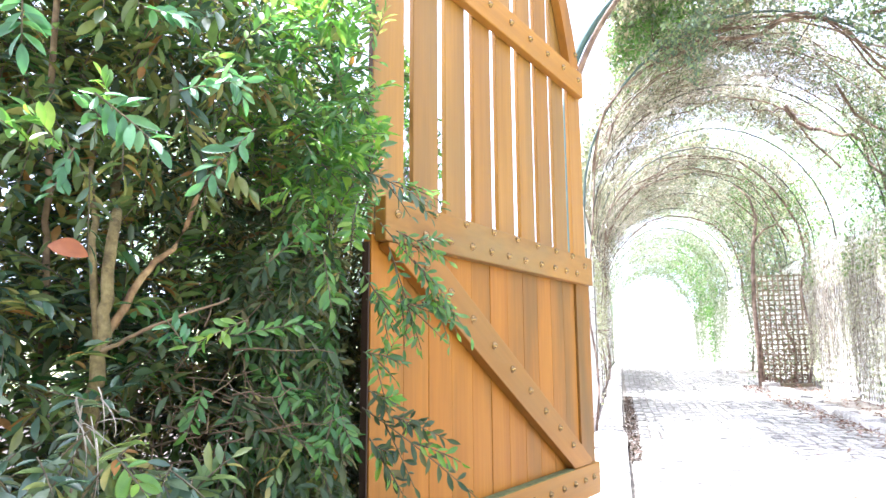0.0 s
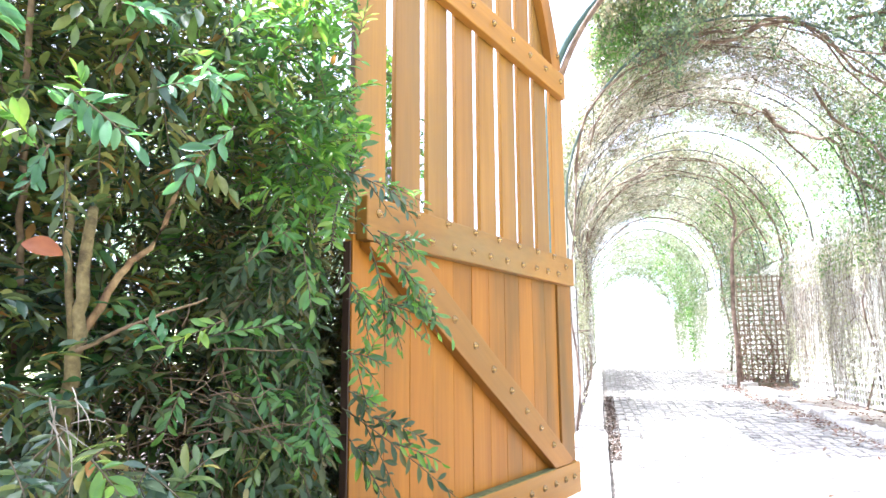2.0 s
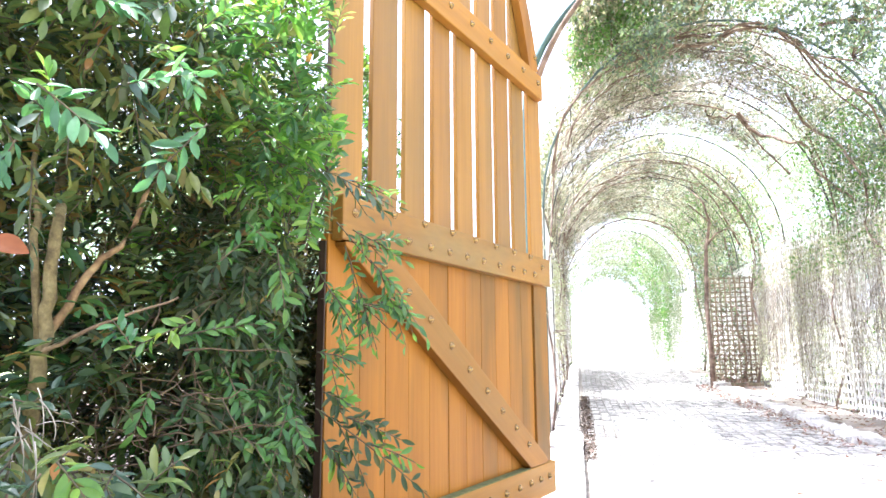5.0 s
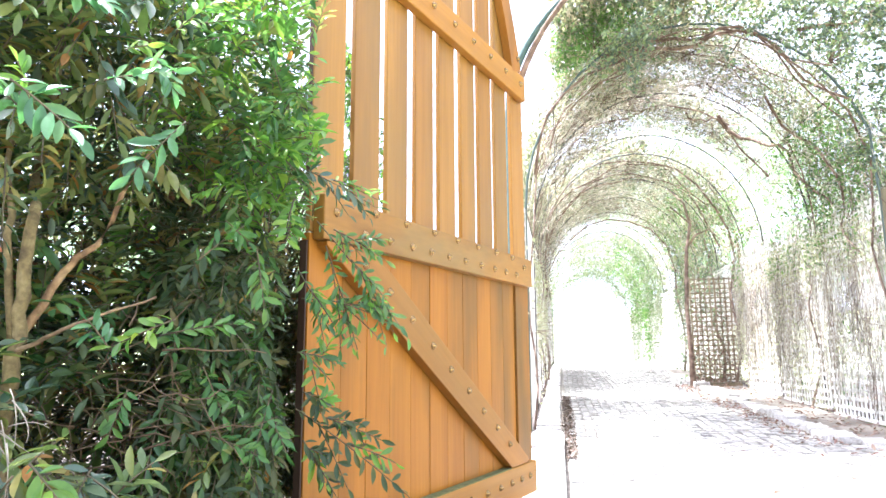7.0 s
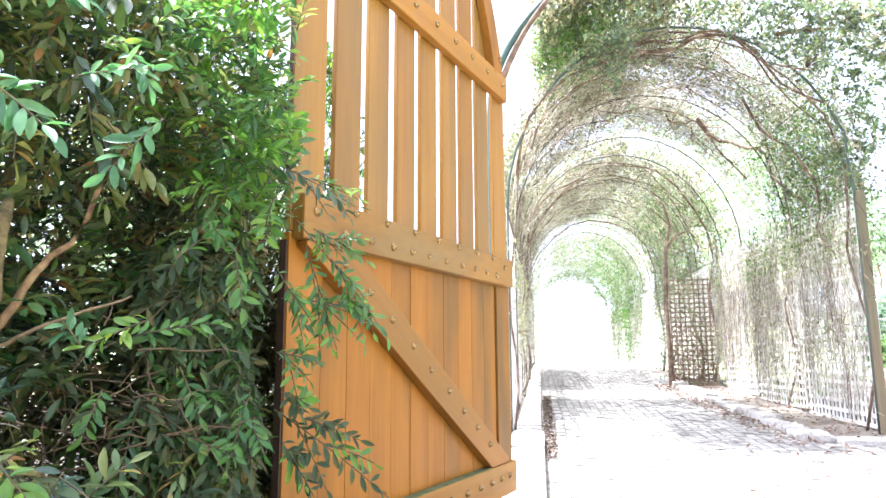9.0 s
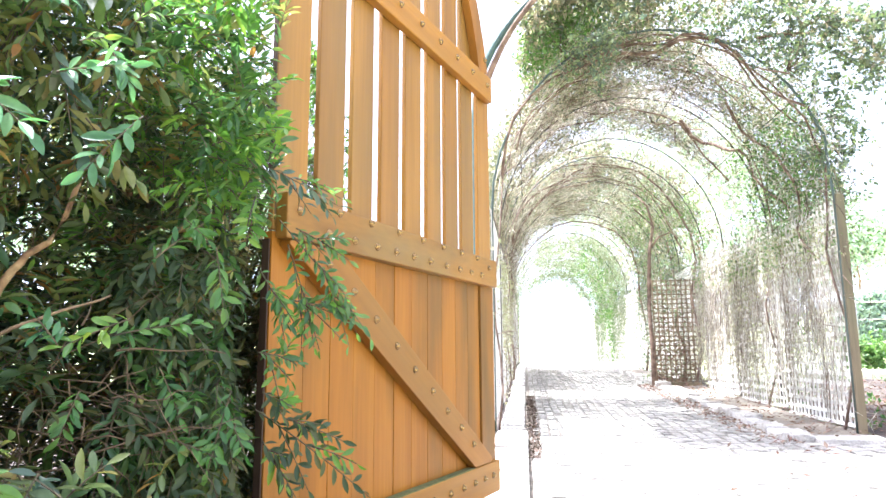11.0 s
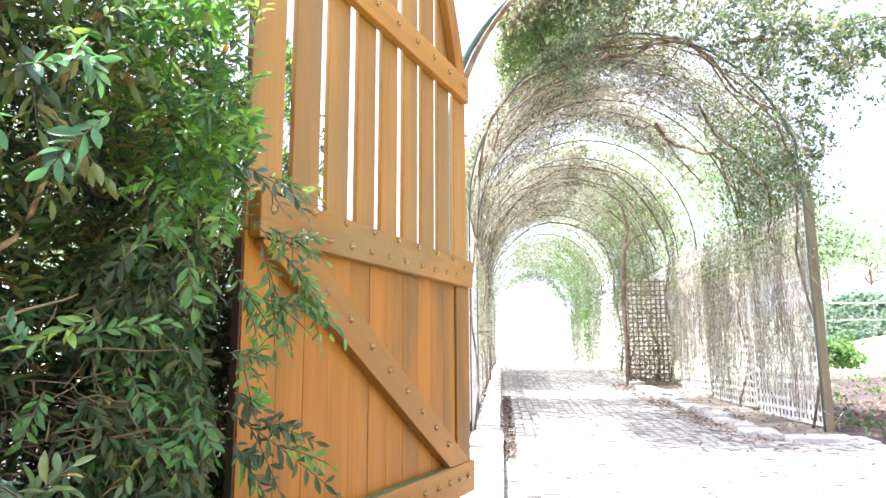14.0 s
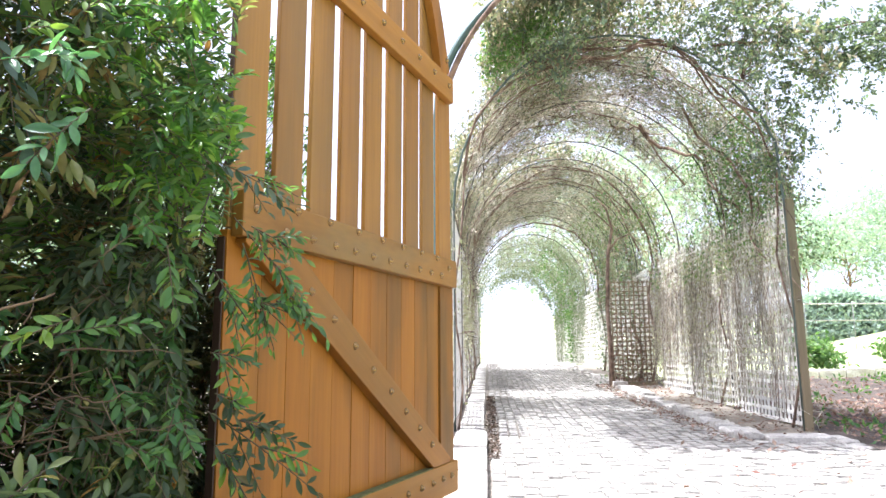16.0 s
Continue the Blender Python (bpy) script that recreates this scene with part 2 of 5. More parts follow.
# ---- small builders ----
def part(name, bm, mat, parent=None, label="", smooth=False):
    """Links a bmesh as one mesh object, under a thing or a part."""
    me = bpy.data.meshes.new(name)
    bm.to_mesh(me)
    bm.free()
    me.materials.append(mat)
    if smooth:
        me.polygons.foreach_set("use_smooth", [True] * len(me.polygons))
    ob = new(name, me)
    if parent is not None:
        ob.parent = parent
    if label:
        tagged(ob, label)
    return ob


def from_arrays(name, verts, faces, mat, parent=None, smooth=False):
    me = bpy.data.meshes.new(name)
    me.from_pydata(verts.tolist() if hasattr(verts, "tolist") else verts, [], faces.tolist() if hasattr(faces, "tolist") else faces)
    me.materials.append(mat)
    if smooth:
        me.polygons.foreach_set("use_smooth", [True] * len(me.polygons))
    ob = new(name, me)
    if parent is not None:
        ob.parent = parent
    return ob


def thing(name, at, label, category, group="", kind="", turn=0.0):
    ob = new(name)
    ob.empty_display_size = 0.1
    ob.matrix_basis = pose(*at, 0, 0, turn)
    return tagged(ob, label, category, group, kind)


def box(bm, x0, x1, y0, y1, z0, z1, bevel=0.0):
    m = Matrix.Translation(((x0 + x1) / 2, (y0 + y1) / 2, (z0 + z1) / 2)) @ Matrix.Diagonal((x1 - x0, y1 - y0, z1 - z0, 1))
    g = bmesh.ops.create_cube(bm, size=1, matrix=m)
    if bevel:
        es = list({e for v in g["verts"] for e in v.link_edges})
        bmesh.ops.bevel(bm, geom=es, offset=bevel, segments=2, affect="EDGES", profile=0.6)
    return bm


def prism(bm, outline, y0, y1, bevel=0.0):
    """A flat outline of (x, z), drawn out from y0 to y1."""
    a = [bm.verts.new((x, y0, z)) for x, z in outline]
    b = [bm.verts.new((x, y1, z)) for x, z in outline]
    k = len(a)
    bm.faces.new(a)
    bm.faces.new(b[::-1])
    for i in range(k):
        bm.faces.new((a[i], b[i], b[(i + 1) % k], a[(i + 1) % k]))
    bmesh.ops.recalc_face_normals(bm, faces=bm.faces[:])
    if bevel:
        bmesh.ops.bevel(bm, geom=bm.edges[:], offset=bevel, segments=2, affect="EDGES", profile=0.6)
    return bm


def tube_arrays(pts, radii, sides=6):
    """Vertices and faces of a tapered tube through pts."""
    pts = [Vector(p) for p in pts]
    vs, fs = [], []
    up = Vector((0.31, 0.23, 0.92))
    for i, p in enumerate(pts):
        d = (pts[min(i + 1, len(pts) - 1)] - pts[max(i - 1, 0)]).normalized()
        a = d.cross(up)
        if a.length < 0.05:
            a = d.cross(Vector((1, 0, 0)))
        a.normalize()
        b = d.cross(a)
        for k in range(sides):
            w = 2 * math.pi * k / sides
            vs.append(tuple(p + radii[i] * (math.cos(w) * a + math.sin(w) * b)))
    for i in range(len(pts) - 1):
        for k in range(sides):
            k2 = (k + 1) % sides
            fs.append((i * sides + k, i * sides + k2, (i + 1) * sides + k2, (i + 1) * sides + k))
    fs.append(tuple(range(sides))[::-1])
    fs.append(tuple((len(pts) - 1) * sides + k for k in range(sides)))
    return vs, fs


def tubes(name, runs, mat, parent=None, sides=6):
    """Several tapered tubes in one mesh; runs of (points, radii)."""
    av, af = [], []
    for pts, radii in runs:
        v, f = tube_arrays(pts, radii, sides)
        o = len(av)
        av += v
        af += [tuple(i + o for i in q) for q in f]
    return from_arrays(name, av, af, mat, parent, True)


def wavy(p, q, n, amount, r):
    """A wandering line from p to q."""
    p, q = Vector(p), Vector(q)
    out = []
    for i in range(n + 1):
        s = i / n
        k = amount * math.sin(math.pi * s) if n > 1 else 0
        out.append(p.lerp(q, s) + k * Vector((r.uniform(-1, 1), r.uniform(-1, 1), r.uniform(-1, 1))))
    return out


def leaves(name, pos, way, nrm, length, width, mat, parent=None, detail=1, curl=0.15):
    """One mesh of many leaves: folded along the midrib, pointed, curling at the tip."""
    pos, way, nrm = np.asarray(pos, float), np.asarray(way, float), np.asarray(nrm, float)
    k = len(pos)
    length, width = np.broadcast_to(length, k)[:, None], np.broadcast_to(width, k)[:, None]
    way = way / np.linalg.norm(way, axis=1, keepdims=True)
    side = np.cross(way, nrm)
    side /= np.linalg.norm(side, axis=1, keepdims=True) + 1e-9
    up = np.cross(side, way)
    if detail == 0:
        sec = [(0.0, 0.0), (0.45, 1.0), (1.0, 0.0)]
    elif detail == 2:
        sec = [(0.0, 0.0)] + [(q, math.sin(math.pi * q ** 1.15) ** 0.75) for q in (0.05, 0.13, 0.23, 0.34, 0.46, 0.58, 0.70, 0.81, 0.90, 0.96)] + [(1.0, 0.0)]
    else:
        sec = [(0.0, 0.0), (0.12, 0.30), (0.34, 0.86), (0.58, 1.0), (0.80, 0.70), (1.0, 0.0)]
    cols, idx = [], {}
    for i, (s, w) in enumerate(sec):
        mid = pos + way * length * s - up * length * curl * s * s
        if w == 0:
            idx[i] = (len(cols),) * 3
            cols.append(mid)
        else:
            lift = up * width * 0.22 * w
            idx[i] = (len(cols), len(cols) + 1, len(cols) + 2)
            cols += [mid + side * width * 0.5 * w + lift, mid, mid - side * width * 0.5 * w + lift]
    per = len(cols)
    verts = np.stack(cols, 1).reshape(-1, 3)
    tri = []
    for i in range(len(sec) - 1):
        (a, m, b), (c, m2, d) = idx[i], idx[i + 1]
        for q in ((a, m, m2, c), (m, b, d, m2)):
            q = tuple(dict.fromkeys(q))
            if len(q) == 4:
                tri += [(q[0], q[1], q[2]), (q[0], q[2], q[3])]
            elif len(q) == 3:
                tri.append(q)
    tri = np.array(tri)
    faces = (tri[None] + (np.arange(k) * per)[:, None, None]).reshape(-1, 3)
    me = bpy.data.meshes.new(name)
    me.vertices.add(len(verts))
    me.vertices.foreach_set("co", verts.astype(np.float32).ravel())
    me.loops.add(faces.size)
    me.loops.foreach_set("vertex_index", faces.astype(np.int32).ravel())
    me.polygons.add(len(faces))
    me.polygons.foreach_set("loop_start", np.arange(0, faces.size, 3, dtype=np.int32))
    me.polygons.foreach_set("loop_total", np.full(len(faces), 3, np.int32))
    me.polygons.foreach_set("use_smooth", np.full(len(faces), detail > 0))
    me.update(calc_edges=True)
    me.materials.append(mat)
    ob = new(name, me)
    if parent is not None:
        ob.parent = parent
    return ob


def unit(n, r=rng):
    v = r.normal(size=(n, 3))
    return v / np.linalg.norm(v, axis=1, keepdims=True)


# ---- the ground: level at the gate, rising along the walk, a grassy bank to the side ----
def ground_z(x, y):
    z = 0.03 * min(max(y - 4.5, 0), 15.5)
    z += 0.12 * min(max(y - 44, 0), 50) * min(max((20 - x) / 10, 0), 1)
    return z + 0.0085 * min(max(x - 6, 0), 24) ** 2


def sheet(name, xs, ys, mat, lift=0.0, rough=0.0):
    vs = [(x, y, ground_z(x, y) + lift + (rough * noise.noise((x * 2.1, y * 2.1, 3.3)) if rough else 0)) for y in ys for x in xs]
    w = len(xs)
    fs = [(j * w + i, j * w + i + 1, (j + 1) * w + i + 1, (j + 1) * w + i) for j in range(len(ys) - 1) for i in range(w - 1)]
    return from_arrays(name, vs, fs, mat, None, True)


far_steps = [-3000, -800, -200, -80, -40, -20, -12, -8, -5, -3, -1, 1, 3, 5, 6, 8, 10, 12, 14, 16, 18, 20, 22, 24, 26, 28, 30, 40, 80, 200, 800, 3000]
far_ys = [-3000, -800, -200, -60, -20, -5, 0, 2, 4.5, 8, 12, 16, 20, 25, 30, 36, 42, 49.5, 60, 90, 200, 800, 3000]
tagged(sheet("ground", far_steps, far_ys, LAWN, -0.06), "sunlit grassy ground rising to a bank", "ground", kind="structure")

# ---- the gate leaf: its own axes run from the hinge to the free edge (x), towards the walk (y), up (z) ----
HINGE = (-0.125, 3.589)
GATE_TURN = math.degrees(math.atan2(-0.945, -0.327))
gate = thing("wooden_gate", (*HINGE, 0.0), "open arched wooden gate leaf, orange-brown stain, studded rails and diagonal brace", "gate", turn=GATE_TURN)
ARC_U, ARC_Z, ARC_R0, ARC_R1 = 1.85, 1.95, 1.70, 1.82


def arc_z(u, r):
    return ARC_Z + math.sqrt(max(r * r - (ARC_U - u) ** 2, 0.0))


# upper slats
SLAT_U = [0.062, 0.281, 0.470, 0.659, 0.864, 1.061, 1.268, 1.468, 1.684]
for i, u in enumerate(SLAT_U):
    hw = 0.082 if i == 0 else (0.083 if i == 8 else 0.078 if i == 7 else 0.072)
    zl, zr = arc_z(max(u - hw, ARC_U - 1.76), 1.76), arc_z(u + hw, 1.76)
    bm = prism(bmesh.new(), [(u - hw, 1.24), (u + hw, 1.24), (u + hw, zr), (u - hw, zl if i else 2.36)], -0.069, -0.049, 0.004)
    part("slat", bm, GATE_SLAT, gate)
# dark strips on the free end of the leaf
part("edge_strip", box(bmesh.new(), 1.7695, 1.776, -0.080, -0.053, 0.19, 1.21, 0.001), GATE_EDGE, gate, "dark strip along the free edge")
part("edge_strip", box(bmesh.new(), 1.7685, 1.773, -0.067, -0.051, 1.40, 2.24, 0.001), GATE_EDGE, gate, "dark strip along the free edge")
# lower boards
for k in range(12):
    a, b = (0.008 + 0.1445 * k if k else -0.02), (0.008 + 0.1445 * (k + 1) if k < 11 else 1.768)
    proud = 0.012 if k == 0 else rnd.uniform(-0.0012, 0.0012)
    part("board", box(bmesh.new(), a + 0.001, b - 0.001, -0.082, -0.050 + proud, 0.17, 1.235, 0.0025), GATE_V, gate)
middle_rail = part("middle_rail", box(bmesh.new(), 0.012, 1.757, -0.046, 0.0, 1.212, 1.357, 0.006), GATE_RAIL, gate, "greyed studded middle rail")
top_rail = part("top_rail", box(bmesh.new(), 0.03, 1.757, -0.046, -0.004, 2.255, 2.395, 0.006), GATE_H, gate)
part("moss_strip", box(bmesh.new(), 0.33, 1.75, -0.044, -0.003, 0.316, 0.3215), MOSS, gate, "dark green moss along the bottom rail")
bottom_rail = part("bottom_rail", box(bmesh.new(), 0.012, 1.757, -0.046, 0.0, 0.165, 0.318, 0.006), GATE_H, gate)
tilt = math.atan2(0.864, 1.36)
shape = []
for bx, bz in [(0.315, 0.321), (0.11, 0.321), (0.11, 0.345), (1.47, 1.209), (1.735, 1.209), (1.735, 1.195)]:
    dx, dz = bx - 0.11, bz - 0.321
    shape.append((dx * math.cos(tilt) + dz * math.sin(tilt), dz * math.cos(tilt) - dx * math.sin(tilt)))
brace = part("brace", prism(bmesh.new(), shape, -0.046, -0.004, 0.004), GATE_H, gate, "diagonal studded brace")
brace.matrix_basis = Matrix.Translation((0.11, 0, 0.321)) @ Matrix.Rotation(-tilt, 4, "Y")
part("latch_plate", box(bmesh.new(), 1.770, 1.784, -0.080, -0.044, 1.50, 1.65, 0.002), IRON, gate, "dark iron latch plate on the free edge")
# curved rim
outer, inner = [], []
for i in range(25):
    a = radians(14.5 + (87 - 14.5) * i / 24)
    outer.append((ARC_U - ARC_R1 * math.cos(a), ARC_Z + ARC_R1 * math.sin(a)))
    inner.append((ARC_U - ARC_R0 * math.cos(a), ARC_Z + ARC_R0 * math.sin(a)))
rim = part("arched_rim", prism(bmesh.new(), outer + inner[::-1], -0.046, -0.004), GATE_V, gate, "curved top rim")

bolt_me = None


def bolt(u, z, y, parent):
    global bolt_me
    if bolt_me is None:
        bm = bmesh.new()
        bmesh.ops.create_uvsphere(bm, u_segments=10, v_segments=5, radius=0.0135)
        bmesh.ops.delete(bm, geom=[v for v in bm.verts if v.co.z < -0.001], context="VERTS")
        bmesh.ops.transform(bm, matrix=Matrix.Rotation(radians(-90), 4, "X") @ Matrix.Diagonal((1, 1, 1.0, 1)), verts=bm.verts[:])
        bmesh.ops.create_cone(bm, cap_ends=True, segments=10, radius1=0.0155, radius2=0.0155, depth=0.003, matrix=Matrix.Rotation(radians(90), 4, "X"))
        bolt_me = bpy.data.meshes.new("bolt")
        bm.to_mesh(bolt_me)
        bm.free()
        bolt_me.materials.append(BOLT)
        bolt_me.polygons.foreach_set("use_smooth", [True] * len(bolt_me.polygons))
    ob = new("bolt", bolt_me)
    ob.parent = parent
    ob.matrix_parent_inverse = parent.matrix_basis.inverted()
    ob.location = (u, y + 0.0012, z)


for u in (0.125, 0.28, 0.472, 0.672, 0.868, 1.070, 1.279, 1.480):
    bolt(u, 1.340 - (0.035 if u < 0.2 else 0), 0.0, middle_rail)
for u in (0.23, 0.36, 0.493, 0.638, 0.797, 0.946, 1.093, 1.236, 1.386, 1.540):
    bolt(u, 1.258, 0.0, middle_rail)
bolt(1.696, 1.305, 0.0, middle_rail)
for u, z in ((1.075, 0.889), (0.929, 0.795), (0.771, 0.702), (0.628, 0.608), (0.484, 0.523), (0.344, 0.433), (1.23, 0.985), (1.38, 1.075), (1.53, 1.155)):
    bolt(u, z, -0.004, brace)
for i, u in enumerate((0.11, 0.22, 0.34, 0.47, 0.61, 0.77, 0.93, 1.09, 1.25, 1.41, 1.57)):
    bolt(u, 0.255, 0.0, bottom_rail)
for u in (0.10, 0.30, 0.49, 0.68, 0.87, 1.06, 1.26, 1.46, 1.66):
    bolt(u, 2.335, -0.004, top_rail)
bolt(0.13, 2.47, -0.004, rim)
for z in (0.24, 1.285, 2.325):
    bm = box(bmesh.new(), -0.05, 0.03, -0.056, -0.047, z - 0.02, z + 0.02, 0.002)
    bmesh.ops.create_cone(bm, cap_ends=True, segments=12, radius1=0.013, radius2=0.013, depth=0.07, matrix=Matrix.Translation((-0.045, -0.06, z)))
    part("hinge", bm, STEEL, gate, "small rusty steel hinge")

# ---- pipe arch over the gate; its leg carries the hinges ----
arc = [(1.5 - 1.735 * math.cos(radians(a)), 3.60, 2.2 + 1.17 * math.sin(radians(a))) for a in range(0, 181, 5)]
hoop_pts = [(-0.235, 3.60, -0.05), (-0.235, 3.60, 1.2)] + arc + [(3.235, 3.60, 1.2), (3.235, 3.60, -0.05)]
tagged(tubes("gate_hoop", [(hoop_pts, [0.022] * len(hoop_pts))], PIPE, None, 10), "green painted steel pipe arch that carries the gate", "pipe arch")
run = [(x + 0.035 + 0.02 * math.sin(i * 0.9), y - 0.02 + 0.03 * math.cos(i * 0.7), z - 0.015 + 0.022 * math.sin(i * 1.1)) for i, (x, y, z) in enumerate(arc[2:31])]
ob = tubes("climbing_stem", [(run, [0.018 - 0.0005 * i for i in range(len(run))])], VINE_BARK, None, 8)
tagged(ob, "brown bare climbing stem along the pipe arch", "vine stem")

# ---- the arbour walk ----
LX, RX = -0.30, 3.10
CX, HALF, SPRING, RISE = 1.40, 1.70, 2.25, 1.90


def vault(a, y, grow=0.0):
    """A point of the arbour's section: a from 0 (left foot) to 1 (right foot)."""
    g = ground_z(0, y)
    leg = 0.27
    if a < leg:
        return (LX - grow, y, g + SPRING * a / leg)
    if a > 1 - leg:
        return (RX + grow, y, g + SPRING * (1 - a) / leg)
    w = math.pi * (a - leg) / (1 - 2 * leg)
    return (CX - (HALF + grow) * math.cos(w), y, g + SPRING + (RISE + grow) * math.sin(w))


hoop_ys = [6.7, 8.7, 10.6, 11.7, 13.6, 15.5, 17.4, 19.2, 20.6, 22.4, 24.2, 26.1, 28, 30]
for i, y in enumerate(hoop_ys):
    pts = [vault(a, y, -0.07 if i == 0 and a > 0.7 else 0.0) for a in [0, 0.1, 0.2, 0.27] + [0.27 + 0.46 * k / 18 for k in range(1, 18)] + [0.73, 0.8, 0.9, 1.0]]
    tagged(tubes("arbour_hoop", [(pts, [0.013 if i == 0 else 0.011] * len(pts))], HOOP_GREEN if i == 0 else HOOP_STEEL, None, 8), "green painted steel hoop at the mouth of the vine arbour" if i == 0 else "dark weathered steel hoop of the vine arbour", "pipe hoop", "hoops of the arbour")
for a in (0.27, 0.36, 0.45, 0.55, 0.64, 0.73):
    p, q = vault(a, 6.7), vault(a, 30)
    tagged(tubes("arbour_rod", [([p, vault(a, 20), q], [0.006] * 3)], HOOP_STEEL, None, 6), "thin steel rod tying the arbour hoops together", "rod", "rods of the arbour")


def lattice(name, at, along, height, cell, label, group, base=0.03, single=False, half=0.020, mat=None):
    """A square trellis panel in its own xz plane: upright and level laths, with a frame."""
    mat = mat or LATH
    ob = thing(name, at, label, "trellis", group, turn=along[1])
    wdt = along[0]
    nx, nz = int(wdt / cell), int(height / cell)
    up_me = lv_me = None
    if single:
        bm = bmesh.new()
        for i in range(nx + 1):
            box(bm, i * cell - 0.019, i * cell + 0.019, 0, 0.007, base, base + height)
        for k in range(nz + 1):
            box(bm, 0, wdt, 0.008, 0.015, base + k * cell - 0.019, base + k * cell + 0.019)
        tagged(part("lath_grid", bm, LATH, ob), kind="stuff")
    else:
        up_me = part("lath", box(bmesh.new(), -half, half, 0, 0.008, base, base + height), mat, ob)
        up_me.location.x = 0
        for i in range(1, nx + 1):
            o = new("lath", up_me.data)
            o.parent = ob
            o.location = (i * cell, rnd.uniform(-0.001, 0.001), 0)
        lv_me = part("lath", box(bmesh.new(), 0, wdt, 0.009, 0.017, -half * 0.9, half * 0.9), mat, ob)
        lv_me.location.z = base
        for k in range(1, nz + 1):
            o = new("lath", lv_me.data)
            o.parent = ob
            o.location = (0, 0, base + k * cell)
    return ob


PANEL = 1.76
for i in range(3):
    y = 6.78 + i * 1.76
    lattice("trellis_panel", (RX, y, ground_z(0, y) + 0.08), (PANEL - 0.08, 90), 2.2, 0.096, "pale weathered square timber trellis panel grown with vines", "trellis of the arbour")
for i in range(6):
    y = 12.7 + i * 2.95
    lattice("trellis_panel", (RX, y, ground_z(0, y + 1) + 0.08), (2.90, 90), 2.1, 0.12, "pale weathered square timber trellis panel grown with vines", "trellis of the arbour", single=True)
for i in range(8):
    y = 6.65 + i * 2.92
    lattice("trellis_panel", (LX, y, ground_z(0, y + 1) + 0.10), (2.90, 90), 2.1, 0.15, "pale weathered square timber trellis panel grown with vines", "trellis of the arbour", single=True)
lattice("cross_trellis", (2.36, 12.60, ground_z(0, 12.6) + 0.06), (0.765, 0), 1.90, 0.085, "brown square timber trellis screen standing across the walk's edge", "", half=0.0115, mat=TRELLIS)
bm = box(bmesh.new(), 2.30, 3.12, 12.50, 12.56, 0.24, 0.36, 0.006)
tagged(part("timber_sill", bm, POST), "brown timber sill under the trellis screen", "sill")


def post(x, y, top, w=0.1, label="square weathered timber post at the arbour's mouth"):
    g = ground_z(x, y)
    ob = part("timber_post", box(bmesh.new(), x - w / 2, x + w / 2, y - w / 2, y + w / 2, g - 0.05, g + top, 0.006), POST)
    return tagged(ob, label, "post")


post(3.065, 6.70, 2.32, 0.075)

for y in (8.54, 10.30, 12.05):
    post(3.17, y, 2.3, 0.08, "weathered timber post behind the trellis")
post(-0.38, 6.62, 2.3, 0.1, "weathered timber post at the arbour's mouth")

# ---- vines over the arbour ----
vine = thing("vine_canopy", (0, 0, 0), "dense small-leaved vine with bare brown stems covering the arbour", "vine")


def thin_spot(y, a):
    """The ragged hole in the near vault: 1 away from it, near 0 in its middle."""
    d = ((y - 8.9) / 0.40) ** 2 + ((a - 0.57) / 0.05) ** 2 + 0.9 * noise.noise((y * 2.3, a * 14, 4.1))
    return min(max(0.45 + 0.8 * (d - 0.45), 0.25), 1.0)


def cover(y, a):
    """How thickly the vine grows over the arbour there."""
    k = thin_spot(y, a)
    for g0, g1 in ((10.45, 11.85), (18.6, 20.6)):
        if g0 < y < g1:
            k *= 0.16 if a < 0.55 else 0.5
    low = min(a, 1 - a)
    if a < 0.42:
        k *= 0.48
    if a < 0.36 and y < 9.0:
        k *= 0.22
    if a < 0.35 and y < 7.6:
        k *= 0.4
    if a < 0.23:
        k *= 0.5
    if a > 0.8 and y < 8.6:
        k *= 0.22 + 0.3 * (y - 6.6) / 2
    if low < 0.12:
        k *= 0.30 + 2.3 * low
    elif low < 0.2:
        k *= 0.75
    if a > 0.5 and 12.6 < y < 13.9 and 0.67 < a < 0.75:
        k *= 0.25
    return k


def vine_leaves(name, n, y0, y1, mat, size, spread, amin=0.0, amax=1.0, out=0.10, clump=1.0, flat=0.6):
    pos, way, nrm, ln = [], [], [], []
    while len(pos) < n:
        y, a = rnd.uniform(y0, y1), rnd.uniform(amin, amax)
        c = cover(y, a) if out < 0.3 else thin_spot(y - 0.5, a)
        if rnd.random() > c or clump * noise.noise((y * 1.3, a * 9, 1.7)) + 0.42 + 0.5 * (c - 0.7) < rnd.random() * 0.75:
            continue
        g = rnd.gauss(out, spread)
        x, yy, z = vault(a, y, g)
        if y < 6.9:
            yy += rnd.gauss(0, 0.10)
        pos.append((x, yy, z))
        ln.append(size * rnd.uniform(0.6, 1.25))
    k = len(pos)
    way = unit(k) + np.array([0, 0, -0.5])
    nrm = unit(k) + np.array([0, 0, flat])
    ln = np.array(ln)
    return tagged(leaves(name, pos, way, nrm, ln, ln * 0.6, mat, vine, 0), kind="stuff")


# near vault, its sunlit top, the dry side walls, the middle vault, the far vault
vine_leaves("leaf_mass", 22000, 6.6, 10.6, LEAF_VINE, 0.028, 0.10, 0.0, 1.0, 0.10, 1.7, 0.6)
vine_leaves("leaf_mass", 9500, 7.2, 10.5, LEAF_VINE, 0.032, 0.08, 0.36, 0.64, 0.04, 1.5, 0.6)
vine_leaves("leaf_mass", 4600, 6.5, 8.4, LEAF_VINE_B, 0.039, 0.10, 0.385, 0.9, 0.22, 1.8, 0.6)
